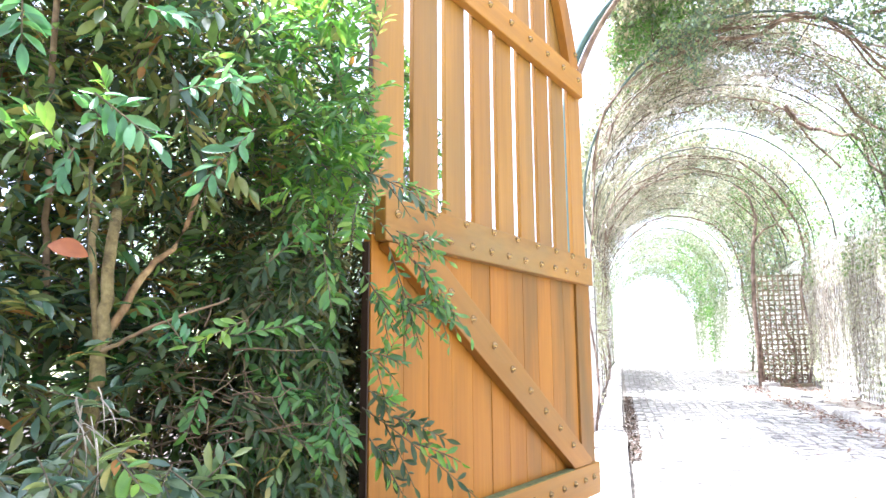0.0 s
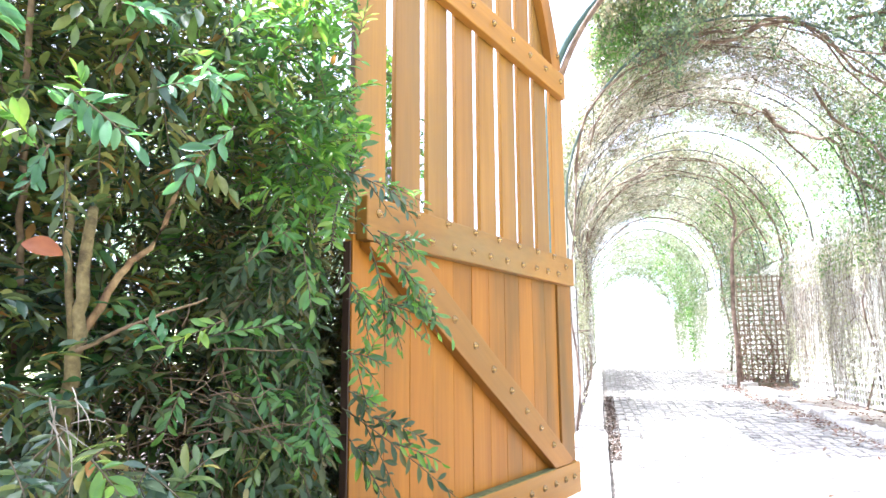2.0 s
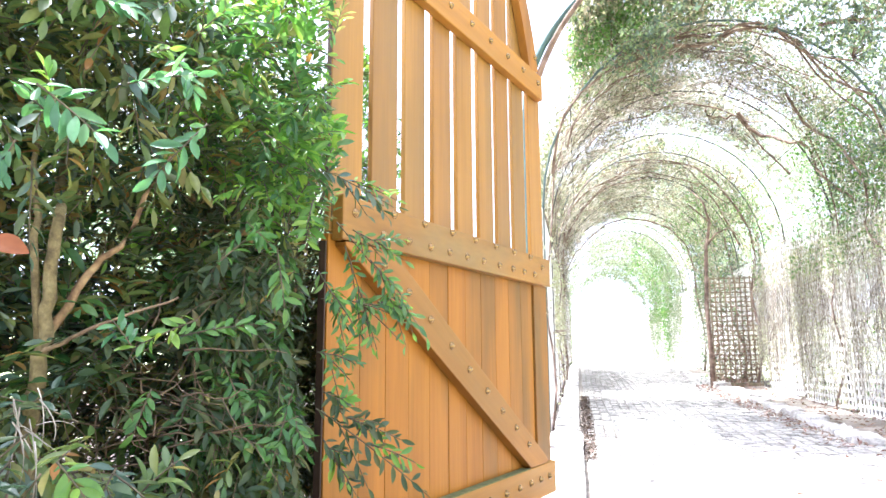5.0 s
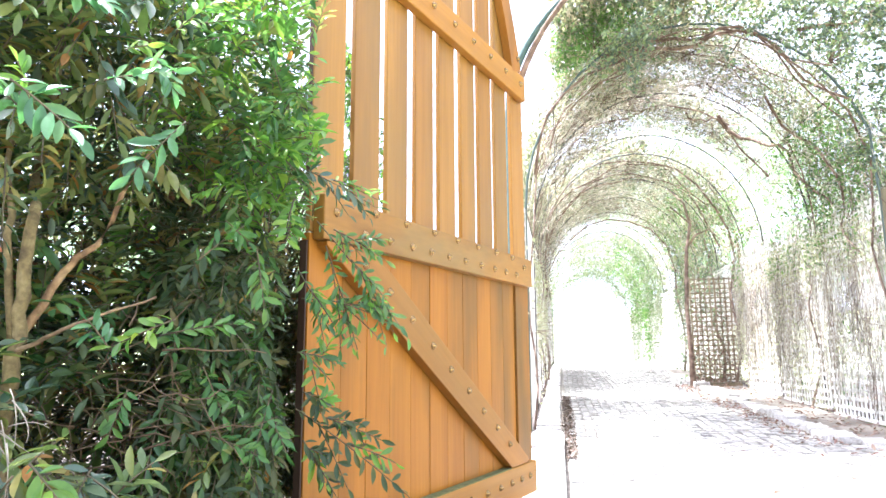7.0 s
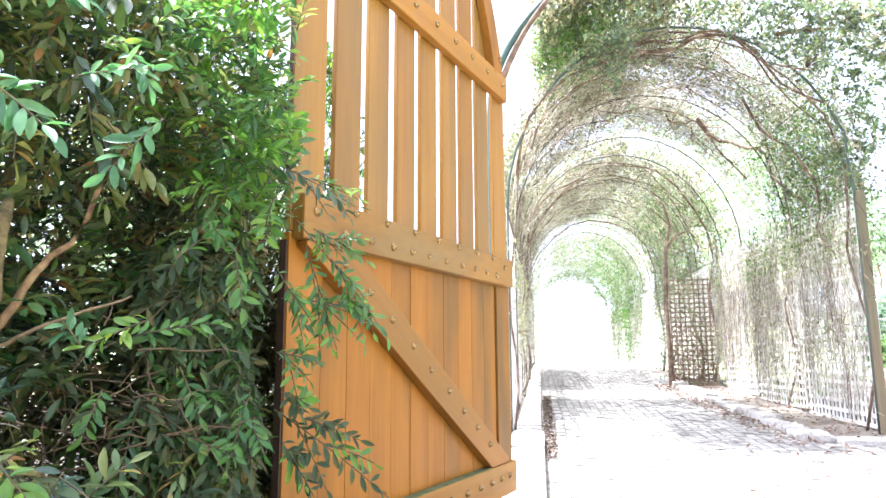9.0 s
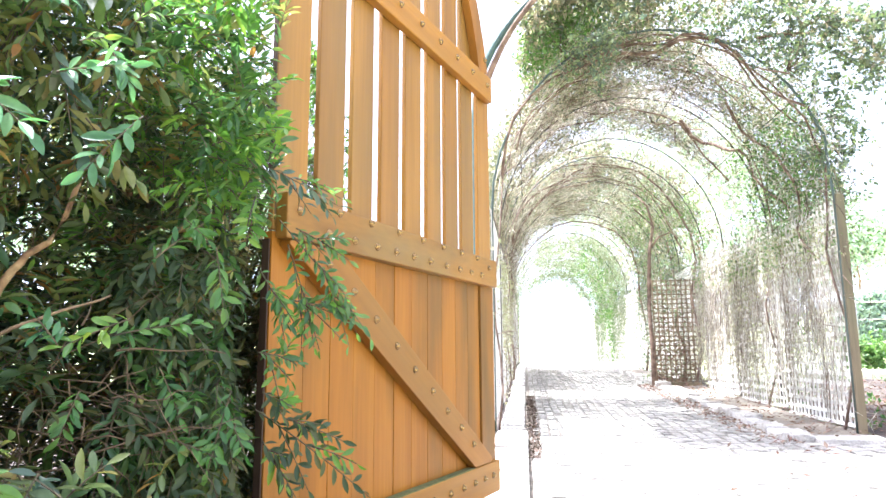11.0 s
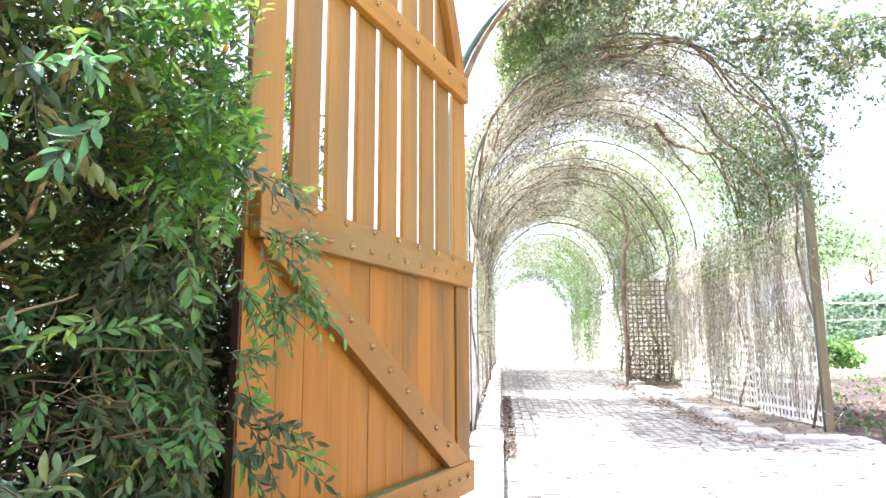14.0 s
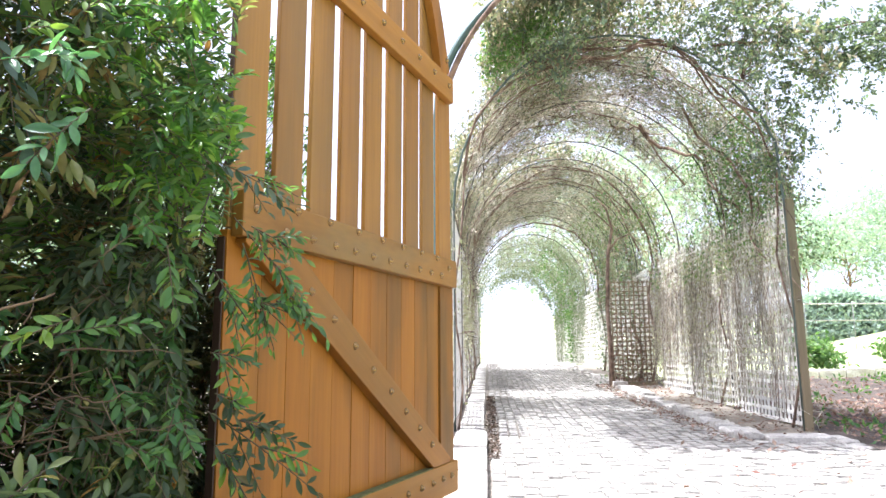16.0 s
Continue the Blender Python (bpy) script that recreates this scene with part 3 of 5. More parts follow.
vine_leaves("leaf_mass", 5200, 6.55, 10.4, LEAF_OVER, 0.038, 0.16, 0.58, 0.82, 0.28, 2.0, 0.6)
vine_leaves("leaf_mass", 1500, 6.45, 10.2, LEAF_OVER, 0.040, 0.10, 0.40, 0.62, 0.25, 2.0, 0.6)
vine_leaves("leaf_mass", 3600, 6.7, 12.2, LEAF_VINE_B, 0.042, 0.06, 0.64, 0.79, 0.0, 1.0, 0.6)
vine_leaves("top_leaf_mass", 12500, 6.30, 10.4, LEAF_VINE, 0.052, 0.06, 0.39, 0.56, 0.36, 1.6, 2.0)
vine_leaves("top_leaf_mass", 6000, 6.30, 10.4, LEAF_VINE, 0.044, 0.10, 0.55, 0.72, 0.28, 1.8, 1.5)
vine_leaves("top_leaf_mass", 4200, 6.1, 7.7, LEAF_VINE, 0.062, 0.05, 0.40, 0.51, 0.40, 0.5, 2.0)
vine_leaves("top_leaf_mass", 3200, 7.5, 10.4, LEAF_VINE, 0.062, 0.05, 0.395, 0.49, 0.36, 0.5, 2.0)
# Two leaf layers above view ahead of the mouth, added to shade the path.
vine_leaves("top_leaf_mass", 2400, 5.85, 6.4, LEAF_VINE, 0.066, 0.05, 0.40, 0.53, 0.47, 0.4, 2.0)
vine_leaves("top_leaf_mass", 1500, 5.95, 6.5, LEAF_VINE, 0.070, 0.06, 0.46, 0.66, 0.50, 0.6, 1.5)
vine_leaves("leaf_mass", 700, 6.35, 7.2, LEAF_VINE_B, 0.048, 0.12, 0.385, 0.46, 0.25, 1.4, 0.6)
vine_leaves("top_leaf_mass", 1700, 6.3, 7.3, LEAF_VINE_B, 0.046, 0.08, 0.395, 0.44, 0.34, 0.5, 1.5)
vine_leaves("top_leaf_mass", 3600, 7.9, 10.4, LEAF_VINE, 0.066, 0.06, 0.285, 0.385, 0.30, 0.6, 2.0)
vine_leaves("top_leaf_mass", 4500, 11.8, 18.6, LEAF_VINE, 0.095, 0.06, 0.25, 0.37, 0.36, 0.3, 2.0)
vine_leaves("dry_leaf_mass", 5600, 6.8, 12.3, LEAF_DRY, 0.042, 0.03, 0.74, 0.99, -0.01, 0.6, 0.6)
vine_leaves("dry_leaf_mass", 2200, 6.7, 14.0, LEAF_DRY, 0.050, 0.03, 0.01, 0.24, -0.01, 0.6, 0.6)
vine_leaves("leaf_mass", 25000, 11.7, 19.0, LEAF_VINE, 0.040, 0.09, 0.2, 0.85, 0.08, 1.7, 0.6)
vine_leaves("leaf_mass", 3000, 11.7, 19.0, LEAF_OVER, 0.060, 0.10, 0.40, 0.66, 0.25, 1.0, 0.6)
vine_leaves("leaf_mass", 3600, 11.9, 19.0, LEAF_VINE_B, 0.055, 0.08, 0.58, 0.78, 0.06, 1.0, 0.6)
vine_leaves("top_leaf_mass", 14000, 11.8, 18.8, LEAF_VINE, 0.080, 0.06, 0.30, 0.52, 0.36, 0.7, 2.0)
vine_leaves("top_leaf_mass", 6000, 11.8, 18.8, LEAF_VINE, 0.075, 0.10, 0.50, 0.74, 0.28, 0.7, 1.5)
vine_leaves("leaf_mass", 3000, 12.7, 16.0, LEAF_VINE, 0.060, 0.12, 0.74, 0.97, 0.25, 1.0, 0.6)
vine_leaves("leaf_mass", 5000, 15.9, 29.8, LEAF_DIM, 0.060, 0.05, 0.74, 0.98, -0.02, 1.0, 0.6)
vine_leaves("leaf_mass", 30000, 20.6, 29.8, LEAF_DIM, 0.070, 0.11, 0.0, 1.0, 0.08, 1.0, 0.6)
vine_leaves("leaf_mass", 2500, 22.0, 29.8, LEAF_VINE_B, 0.085, 0.14, 0.55, 0.80, 0.02, 1.0, 0.6)
vine_leaves("leaf_mass", 600, 23.4, 24.4, LEAF_VINE_B, 0.085, 0.12, 0.76, 0.99, -0.10, 0.5, 0.6)
# ragged fringe hanging in the far mouth
n = 2600
u = rng.uniform(-1.25, 1.45, n)
drop = 0.5 * np.abs(rng.normal(0, 0.5, n)) + 0.45 * np.clip(u - 0.5, 0, 1)
q = np.stack([CX + u, rng.normal(29.2, 0.4, n), 0.465 + SPRING + RISE * np.sqrt(np.clip(1 - (u / HALF) ** 2, 0, 1)) - drop - 0.1], 1)
ln = 0.09 * rng.uniform(0.6, 1.2, n)
tagged(leaves("leaf_mass", q, unit(n) + (0, 0, -0.4), unit(n), ln, ln * 0.6, LEAF_DIM, vine, 0), kind="stuff")
n = 2000
q = np.stack([rng.uniform(2.2, 3.1, n), rng.normal(13.3, 0.15, n), rng.uniform(0.28, 3.3, n)], 1)
q[:, 1] = np.maximum(q[:, 1], 12.9)
ln = 0.055 * rng.uniform(0.6, 1.2, n)
tagged(leaves("leaf_mass", q, unit(n) + (0, 0, -0.4), unit(n), ln, ln * 0.6, LEAF_OVER, vine, 0), kind="stuff")
n = 1600
q = np.stack([rng.uniform(2.34, 3.1, n), rng.normal(12.58, 0.03, n), 0.3 + np.abs(rng.normal(0, 0.75, n))], 1)
tagged(leaves("dry_leaf_mass", q, unit(n) + (0, 0, -0.4), unit(n), 0.045, 0.024, LITTER, vine, 0), kind="stuff")
runs = []
for i in range(12500):
    y, a = rnd.uniform(6.6, 29.5 if i % 4 == 0 else 20.5), (rnd.uniform(0.02, 0.98) if i % 3 else rnd.uniform(0.27, 0.73))
    if rnd.random() > cover(y, a) + 0.08:
        continue
    da, dy = rnd.gauss(0, 0.028), rnd.gauss(0, 0.30)
    if not 0.25 < a < 0.75 and i % 2:
        da, dy = rnd.uniform(-0.08, 0.08), rnd.uniform(-0.12, 0.12)
    g = rnd.gauss(0.03, 0.05)
    pts = [vault(min(max(a + da * s + rnd.gauss(0, 0.004), 0.0), 1.0), min(max(y + dy * s + rnd.gauss(0, 0.03), 6.6), 29.8), g + rnd.gauss(0, 0.06)) for s in (0, 0.33, 0.66, 1)]
    r = rnd.uniform(0.0022, 0.0058)
    runs.append((pts, [r, r * 0.9, r * 0.75, r * 0.5]))
for i in range(3000):
    y, a = (rnd.uniform(7.3, 10.5), rnd.uniform(0.335, 0.62)) if i % 4 else (rnd.uniform(11.8, 18.6), rnd.uniform(0.31, 0.60))
    if rnd.random() > thin_spot(y, a) or noise.noise((y * 1.7, a * 16, 8.3)) < 0.0:
        continue
    da, dy, g = rnd.gauss(0, 0.030), rnd.gauss(0, 0.22), rnd.gauss(0.02, 0.04)
    r = rnd.uniform(0.0024, 0.0056)
    runs.append(([vault(a + da * q + rnd.gauss(0, 0.004), y + dy * q, g + rnd.gauss(0, 0.04)) for q in (0, 0.33, 0.66, 1)], [r, r * 0.9, r * 0.75, r * 0.5]))
# Three in five twigs are paled; the sunlight on them is in their colour.
lit_twigs = [r for i, r in enumerate(runs) if i % 5 < 3]
tagged(tubes("twig_mass", [r for i, r in enumerate(runs) if i % 5 > 2], VINE_BARK, vine, 3), kind="stuff")
tagged(tubes("dry_stem_mass", lit_twigs, DRY_LIT_TWIG, vine, 3), kind="stuff")
runs = []
for i in range(1100):
    y = rnd.uniform(6.85, 12.45)
    g, z0, h = ground_z(0, y), rnd.uniform(0.05, 1.5), rnd.uniform(0.35, 1.5)
    pts = [(RX - 0.03 + rnd.gauss(0, 0.015), y + 0.22 * k * rnd.uniform(-1, 1) / 3, g + min(z0 + h * k / 4, 2.35)) for k in range(5)]
    r = rnd.uniform(0.0014, 0.0034)
    runs.append((pts, [r] * 5))
tagged(tubes("dry_stem_mass", runs[:850], DRY_LIT_TWIG, vine, 3), kind="stuff")
tagged(tubes("twig_mass", runs[850:], VINE_BARK, vine, 3), kind="stuff")
stems = []
for a0, a1, y0, y1, r in ((0.0, 0.62, 6.85, 7.6, 0.012), (1.0, 0.40, 6.95, 6.8, 0.014), (1.0, 0.55, 9.0, 8.2, 0.013), (0.0, 0.5, 10.4, 11.6, 0.013),
                          (1.0, 0.45, 12.6, 12.0, 0.028), (1.0, 0.6, 13.5, 14.4, 0.032), (0.0, 0.55, 14.0, 13.2, 0.026), (1.0, 0.3, 17.5, 18.5, 0.03), (0.575, 0.715, 9.3, 8.1, 0.026), (0.54, 0.60, 9.5, 9.0, 0.016), (0.41, 0.65, 7.1, 6.75, 0.024), (0.44, 0.62, 6.95, 6.65, 0.018),
                          (0.30, 0.66, 6.75, 6.95, 0.016), (0.34, 0.62, 7.5, 7.1, 0.011), (0.66, 0.36, 9.4, 9.0, 0.014), (0.60, 0.80, 8.0, 7.4, 0.018), (0.30, 0.64, 12.2, 12.6, 0.018), (0.70, 0.36, 13.0, 13.6, 0.016)):
    pts = []
    for k in range(15):
        s = k / 14
        x, y, z = vault(a0 + (a1 - a0) * s, y0 + (y1 - y0) * s, -0.03)
        pts.append((x + 0.04 * math.sin(k * 1.3 + a0 * 5), y + (0.06 + 4 * r) * math.sin(k * 0.9 + 9 * a0), z + 0.03 * math.sin(k * 1.9) + 2.2 * r * math.sin(k * 0.7 + 11 * a1)))
    stems.append((pts, [r * (1 - 0.035 * k) for k in range(15)]))
stems.append(([(2.30, 12.58, 0.22), (2.31, 12.60, 0.9), (2.29, 12.60, 1.7), (2.32, 12.62, 2.3), (2.36, 12.66, 2.8), (2.46, 12.72, 3.25), (2.40, 12.9, 3.7), (2.2, 13.1, 4.0)], [0.045, 0.042, 0.04, 0.036, 0.032, 0.026, 0.02, 0.014]))
stems.append(([(2.36, 12.66, 2.8), (2.55, 12.7, 3.05), (2.8, 12.75, 3.15), (3.0, 12.8, 2.95)], [0.022, 0.018, 0.014, 0.01]))
for s in stems:
    tubes("vine_stem", [s], VINE_BARK, vine, 7)

# ---- paving ----
path_bed = sheet("path_bed", [-0.30, 0.5, 1.0, 1.6, 2.3, 3.1], [-6, 0, 4.5, 8, 14, 20, 30, 46], JOINT, 0.022)
tagged(path_bed, "sunlit stone-sett walk between raised kerbs", "path", kind="structure")


def sett_shape(seed):
    r = random.Random(seed)
    bm = bmesh.new()
    box(bm, -0.5, 0.5, -0.5, 0.5, 0.0, 1.0)
    for v in bm.verts:
        if v.co.z > 0.5:
            v.co.x *= 0.90 + r.uniform(-0.05, 0.04)
            v.co.y *= 0.90 + r.uniform(-0.05, 0.04)
            v.co.z += r.uniform(-0.1, 0.1)
    bmesh.ops.bevel(bm, geom=[e for e in bm.edges if all(v.co.z > 0.5 for v in e.verts)], offset=0.07, segments=1, affect="EDGES")
    me = bpy.data.meshes.new("sett")
    bm.to_mesh(me)
    bm.free()
    me.materials.append(SETT)
    return me


sett_meshes = [sett_shape(s) for s in range(6)]
COL, SL = 0.097, 0.118
far_v, far_f = [], []
count = 0
for c in range(31):
    y = 3.2 + rnd.uniform(-0.1, 0.1)
    x0 = 0.035 + COL * c
    while y < 30:
        if x0 + COL > 2.30 and y > 6.30:
            break
        length = SL * rnd.uniform(0.8, 1.2)
        wob = 0.012 * math.sin(y * 1.7 + c * 0.4)
        w, h = COL * (rnd.uniform(0.84, 0.93) if y > 6.25 else rnd.uniform(0.93, 0.98)), 0.038 + rnd.uniform(-0.007, 0.008)
        cx, cy = x0 + COL / 2 + wob + rnd.uniform(-0.004, 0.004), y + length / 2
        m = Matrix.Translation((cx, cy, ground_z(cx, cy))) @ Matrix.Rotation(rnd.uniform(-0.05, 0.05), 4, "Z") @ Matrix.Diagonal((w, length - (0.012 if y > 6.25 else 0.005), h, 1))
        me = rnd.choice(sett_meshes)
        if 6.2 < y < 8.2 and 4 <= c < 22 and count < 300:
            o = new("sett", me)
            o.parent = path_bed
            o.matrix_basis = m
            count += 1
        else:
            off = len(far_v)
            far_v += [tuple(m @ v.co) for v in me.vertices]
            far_f += [tuple(i + off for i in p.vertices) for p in me.polygons]
        y += length
tagged(from_arrays("sett_field", far_v, far_f, SETTS, path_bed), kind="stuff")


def rough_block(name, x0, x1, y0, y1, z0, z1, mat, seed, wob=0.012):
    bm = bmesh.new()
    box(bm, x0, x1, y0, y1, z0, z1)
    bmesh.ops.subdivide_edges(bm, edges=bm.edges[:], cuts=2, use_grid_fill=True)
    for v in bm.verts:
        v.co += wob * Vector(noise.noise_vector(v.co * 7 + Vector((seed, 0, 0))))
    bmesh.ops.bevel(bm, geom=[e for e in bm.edges if e.is_manifold and e.calc_face_angle(0) > 1.0], offset=0.012, segments=1, affect="EDGES")
    return bm


kerb_l = thing("kerb", (0, 0, 0), "straight pale stone kerb, raised at the gate and flush farther on", "kerb", kind="structure")
y, i = 2.6, 0
while y < 30:
    near = y < 6.2
    ln = 0.95 if near else rnd.uniform(0.22, 0.36)
    g = ground_z(0, y + ln / 2)
    top = 0.115 if near else rnd.uniform(0.045, 0.065)
    part("kerb_stone", rough_block("k", -0.27, 0.015 if near else -0.02, y, y + ln - (0.012 if near else 0.02), g - 0.05, g + top, KERB, i, 0.006), KERB, kerb_l)
    y += ln
    i += 1
kerb_r = thing("rough_kerb", (0, 0, 0), "low row of rough weathered edging stones", "kerb", kind="structure")
y = 6.32
while y < 30:
    ln = rnd.uniform(0.22, 0.42)
    g = ground_z(0, y + ln / 2)
    part("kerb_stone", rough_block("k", 2.30 + rnd.uniform(-0.03, 0.03), 2.52 + rnd.uniform(-0.03, 0.05), y, y + ln - 0.02, g - 0.05, g + rnd.uniform(0.07, 0.14), KERB, i, 0.03), KERB, kerb_r)
    y += ln
    i += 1
y = 2.0
while y < 6.3:
    ln = rnd.uniform(0.28, 0.45)
    part("kerb_stone", rough_block("k", 3.02, 3.22, y, y + ln - 0.03, -0.05, 0.10 + rnd.uniform(-0.02, 0.02), KERB, i, 0.025), KERB, kerb_r)
    y += ln
    i += 1
part("kerb_stone", rough_block("k", 2.50, 3.09, 6.22, 6.46, -0.05, 0.135, KERB, 900, 0.012), KERB, kerb_r)
tagged(sheet("verge", [2.45, 2.7, 2.95, 3.1], [6.43, 8, 10, 13, 16, 20, 30], VERGE, 0.06, 0.03), "soil verge under the trellis with fallen leaves", "verge", kind="structure")
tagged(sheet("bed_soil", [3.12 + 0.14 * i for i in range(38)], [1 + 0.2 * i for i in range(68)], SOIL, 0.05, 0.06), "dark garden bed soil with leaf litter and small plants", "garden bed", kind="structure")
tagged(sheet("left_soil", [-9, -6, -4, -2, -1, -0.27], [-3, 0, 2, 4.5, 8, 14, 22, 34], SOIL, 0.04, 0.05), "dark soil under the shrub and beside the walk", "garden bed", kind="structure")


def litter(name, n, xr, yr, lift, size, mat, label, category):
    x, y = rng.uniform(*xr, n), rng.uniform(*yr, n)
    pos = np.stack([x, y, [ground_z(a, b) + lift + abs(rng.normal(0, 0.006)) for a, b in zip(x, y)]], 1)
    way = np.stack([rng.normal(size=n), rng.normal(size=n), rng.normal(0, 0.25, n)], 1)
    nrm = np.stack([rng.normal(0, 0.35, n), rng.normal(0, 0.35, n), np.ones(n)], 1)
    ln = size * rng.uniform(0.6, 1.3, n)
    return tagged(leaves(name, pos, way, nrm, ln, ln * 0.5, mat, None, 0, -0.2), label, category, kind="stuff")


litter("leaf_litter", 700, (2.0, 2.36), (6.1, 13), 0.045, 0.05, LITTER, "reddish fallen leaves along the rough kerb", "fallen leaves")
litter("leaf_litter", 550, (2.5, 3.08), (6.3, 14), 0.085, 0.05, LITTER, "reddish fallen leaves on the verge", "fallen leaves")
litter("leaf_litter", 1700, (0.015, 0.115), (5.3, 10.5), 0.04, 0.035, DEBRIS, "brown debris gathered along the foot of the kerb", "fallen leaves")
litter("leaf_litter", 70, (1.2, 3.0), (3.6, 6.0), 0.045, 0.06, LITTER, "few scattered fallen leaves on the setts", "fallen leaves")
litter("leaf_litter", 1900, (3.22, 5.6), (5.6, 9.5), 0.085, 0.05, LITTER, "brown fallen leaves over the garden bed", "fallen leaves")
litter("leaf_litter", 1500, (3.25, 8.3), (4, 14), 0.09, 0.08, LITTER, "brown fallen leaves over the garden bed", "fallen leaves")

# ---- the tall shrub beside the gate ----
shrub = thing("shrub", (-1.25, 1.37, 0.0), "tall dense evergreen shrub with glossy paired leaves and brown stems", "shrub")


def to_shrub(p):
    return (p[0] + 1.25, p[1] - 1.37, p[2])


def limb(name, pts, r0, r1, mat=BARK, forward=1.0):
    fine = []
    pts = [(x * forward, y * forward, z if z < 0.1 else EYE_Z + (z - EYE_Z) * forward) for x, y, z in pts]
    for p, q in zip(pts, pts[1:]):
        p, q = Vector(to_shrub(p)), Vector(to_shrub(q))
        for k in range(4):
            fine.append(p.lerp(q, k / 4) + Vector((rnd.uniform(-1, 1), rnd.uniform(-1, 1), 0)) * 0.006)
    fine.append(Vector(to_shrub(pts[-1])))
    n = len(fine) - 1
    return tubes(name, [(fine, [r0 + (r1 - r0) * k / n for k in range(n + 1)])], mat, shrub, 9)


limb("trunk", [(-1.12, 1.23, 0.0), (-1.13, 1.23, 0.66), (-1.11, 1.22, 0.78), (-1.11, 1.23, 0.88), (-1.10, 1.22, 1.01), (-1.11, 1.24, 1.15), (-1.27, 1.42, 1.32), (-1.40, 1.62, 2.0)], 0.018, 0.008, FORK_BARK, 0.88)
limb("trunk", [(-1.45, 1.42, 0.0), (-1.38, 1.34, 0.76), (-1.25, 1.20, 1.0), (-1.23, 1.17, 1.21), (-1.21, 1.13, 1.47), (-1.20, 1.12, 2.07)], 0.0082, 0.0062, BROWN_TWIG, 0.93)
limb("branch", [(-1.11, 1.23, 0.88), (-1.08, 1.31, 1.04), (-1.05, 1.36, 1.11), (-0.95, 1.42, 1.36)], 0.0095, 0.0045, BARK, 0.88)
limb("branch", [(-1.12, 1.23, 0.88), (-1.14, 1.21, 1.11), (-1.22, 1.28, 1.30), (-1.35, 1.42, 1.62)], 0.0085, 0.004, FORK_BARK, 0.88)
limb("branch", [(-1.12, 1.23, 0.86), (-1.01, 1.22, 0.90), (-0.93, 1.24, 0.935), (-0.88, 1.36, 0.985)], 0.0046, 0.0020, BROWN_TWIG, 0.88)
for i in range(34):
    z = rnd.uniform(0.2, 2.2)
    a = Vector((-1.2 + rnd.uniform(-0.3, 0.3), 1.45 + rnd.uniform(-0.05, 0.4), z))
    b = a + Vector((rnd.uniform(-0.4, 0.6), rnd.uniform(-0.4, 0.2), rnd.uniform(0.0, 0.45)))
    if (b.x + 0.56) * -0.69 + (b.y - 1.62) * 0.724 < 0.10 or b.x > -0.4 * b.y - 0.05:
        continue
    limb("branch", [tuple(a), tuple(a.lerp(b, 0.5) + Vector((0, 0, 0.03))), tuple(b)], 0.008, 0.003)

ACC = {}


def sprig(base, tip, pairs, leaf, mat, droop=0.12, stem=None, spread=0.9, face=None):
    """A twig with opposite leaves; collects the leaves by material."""
    base, tip = Vector(base), Vector(tip)
    d = tip - base
    bag = ACC.setdefault(mat.name, ([], [], [], [], mat))
    side0 = d.cross(Vector((rnd.uniform(-0.4, 0.4), rnd.uniform(-0.4, 0.4), 1))).normalized()
    if face is not None:
        side0 = d.cross(face).normalized()
    pts = []
    for k in range(pairs + 1):
        s = (k + 0.35) / (pairs + 0.35)
        p = base + d * s - Vector((0, 0, droop * d.length * s * s))
        pts.append(p)
        tw = rnd.uniform(-0.5, 0.5)
        sd = (side0 + tw * (0.5 if face is not None else 1.0) * Vector((0, 0, 1))).normalized()
        f = d.normalized() - Vector((0, 0, 2 * droop * s))
        ends = ((f, 1.0),) if k == pairs else ((f * 0.75 + sd * spread, 1), (f * 0.75 - sd * spread, 1))
        for w, _ in ends:
            w = w + Vector((rnd.gauss(0, 0.28), rnd.gauss(0, 0.28), rnd.gauss(0, 0.28)))
            up = Vector((rnd.gauss(0, 0.35), rnd.gauss(0, 0.35), 1)) + w.cross(sd) * 0.2
            if face is not None:
                up = face + Vector((rnd.gauss(0, 0.5), rnd.gauss(0, 0.5), rnd.gauss(0, 0.5)))
            bag[0].append(p)
            bag[1].append(w)
            bag[2].append(up)
            bag[3].append(leaf * rnd.uniform(0.72, 1.12) * (0.75 + 0.5 * math.sin(math.pi * min(s, 0.85))))
    if stem is not None:
        stem.append(([tuple(base)] + [tuple(p) for p in pts], [0.0022] + [0.0018 - 0.0008 * k / (pairs + 1) for k in range(pairs + 1)]))


def clear_of_gate(p, gap=0.14):
    """Behind the shrub's front, short of the gate leaf and its back."""
    gate_back = (p.x - HINGE[0]) * 0.945 - (p.y - HINGE[1]) * 0.327
    if p.y > 1.84:
        return gate_back < -gap - (0.0 if p.y < 2.0 else 0.12 if p.z < 1.35 else 0.36)
    return p.x + (0.415 if p.z < 1.22 else 0.362) * p.y < -0.01


def shrub_depth(x, y, z):
    bulge = 0.22 * noise.noise((x * 2.2, y * 2.2, z * 2.2)) + 0.12 * noise.noise((x * 5, y * 5, z * 5))
    return (x + 0.56) * -0.69 + (y - 1.62) * 0.724 + bulge


twigs = []


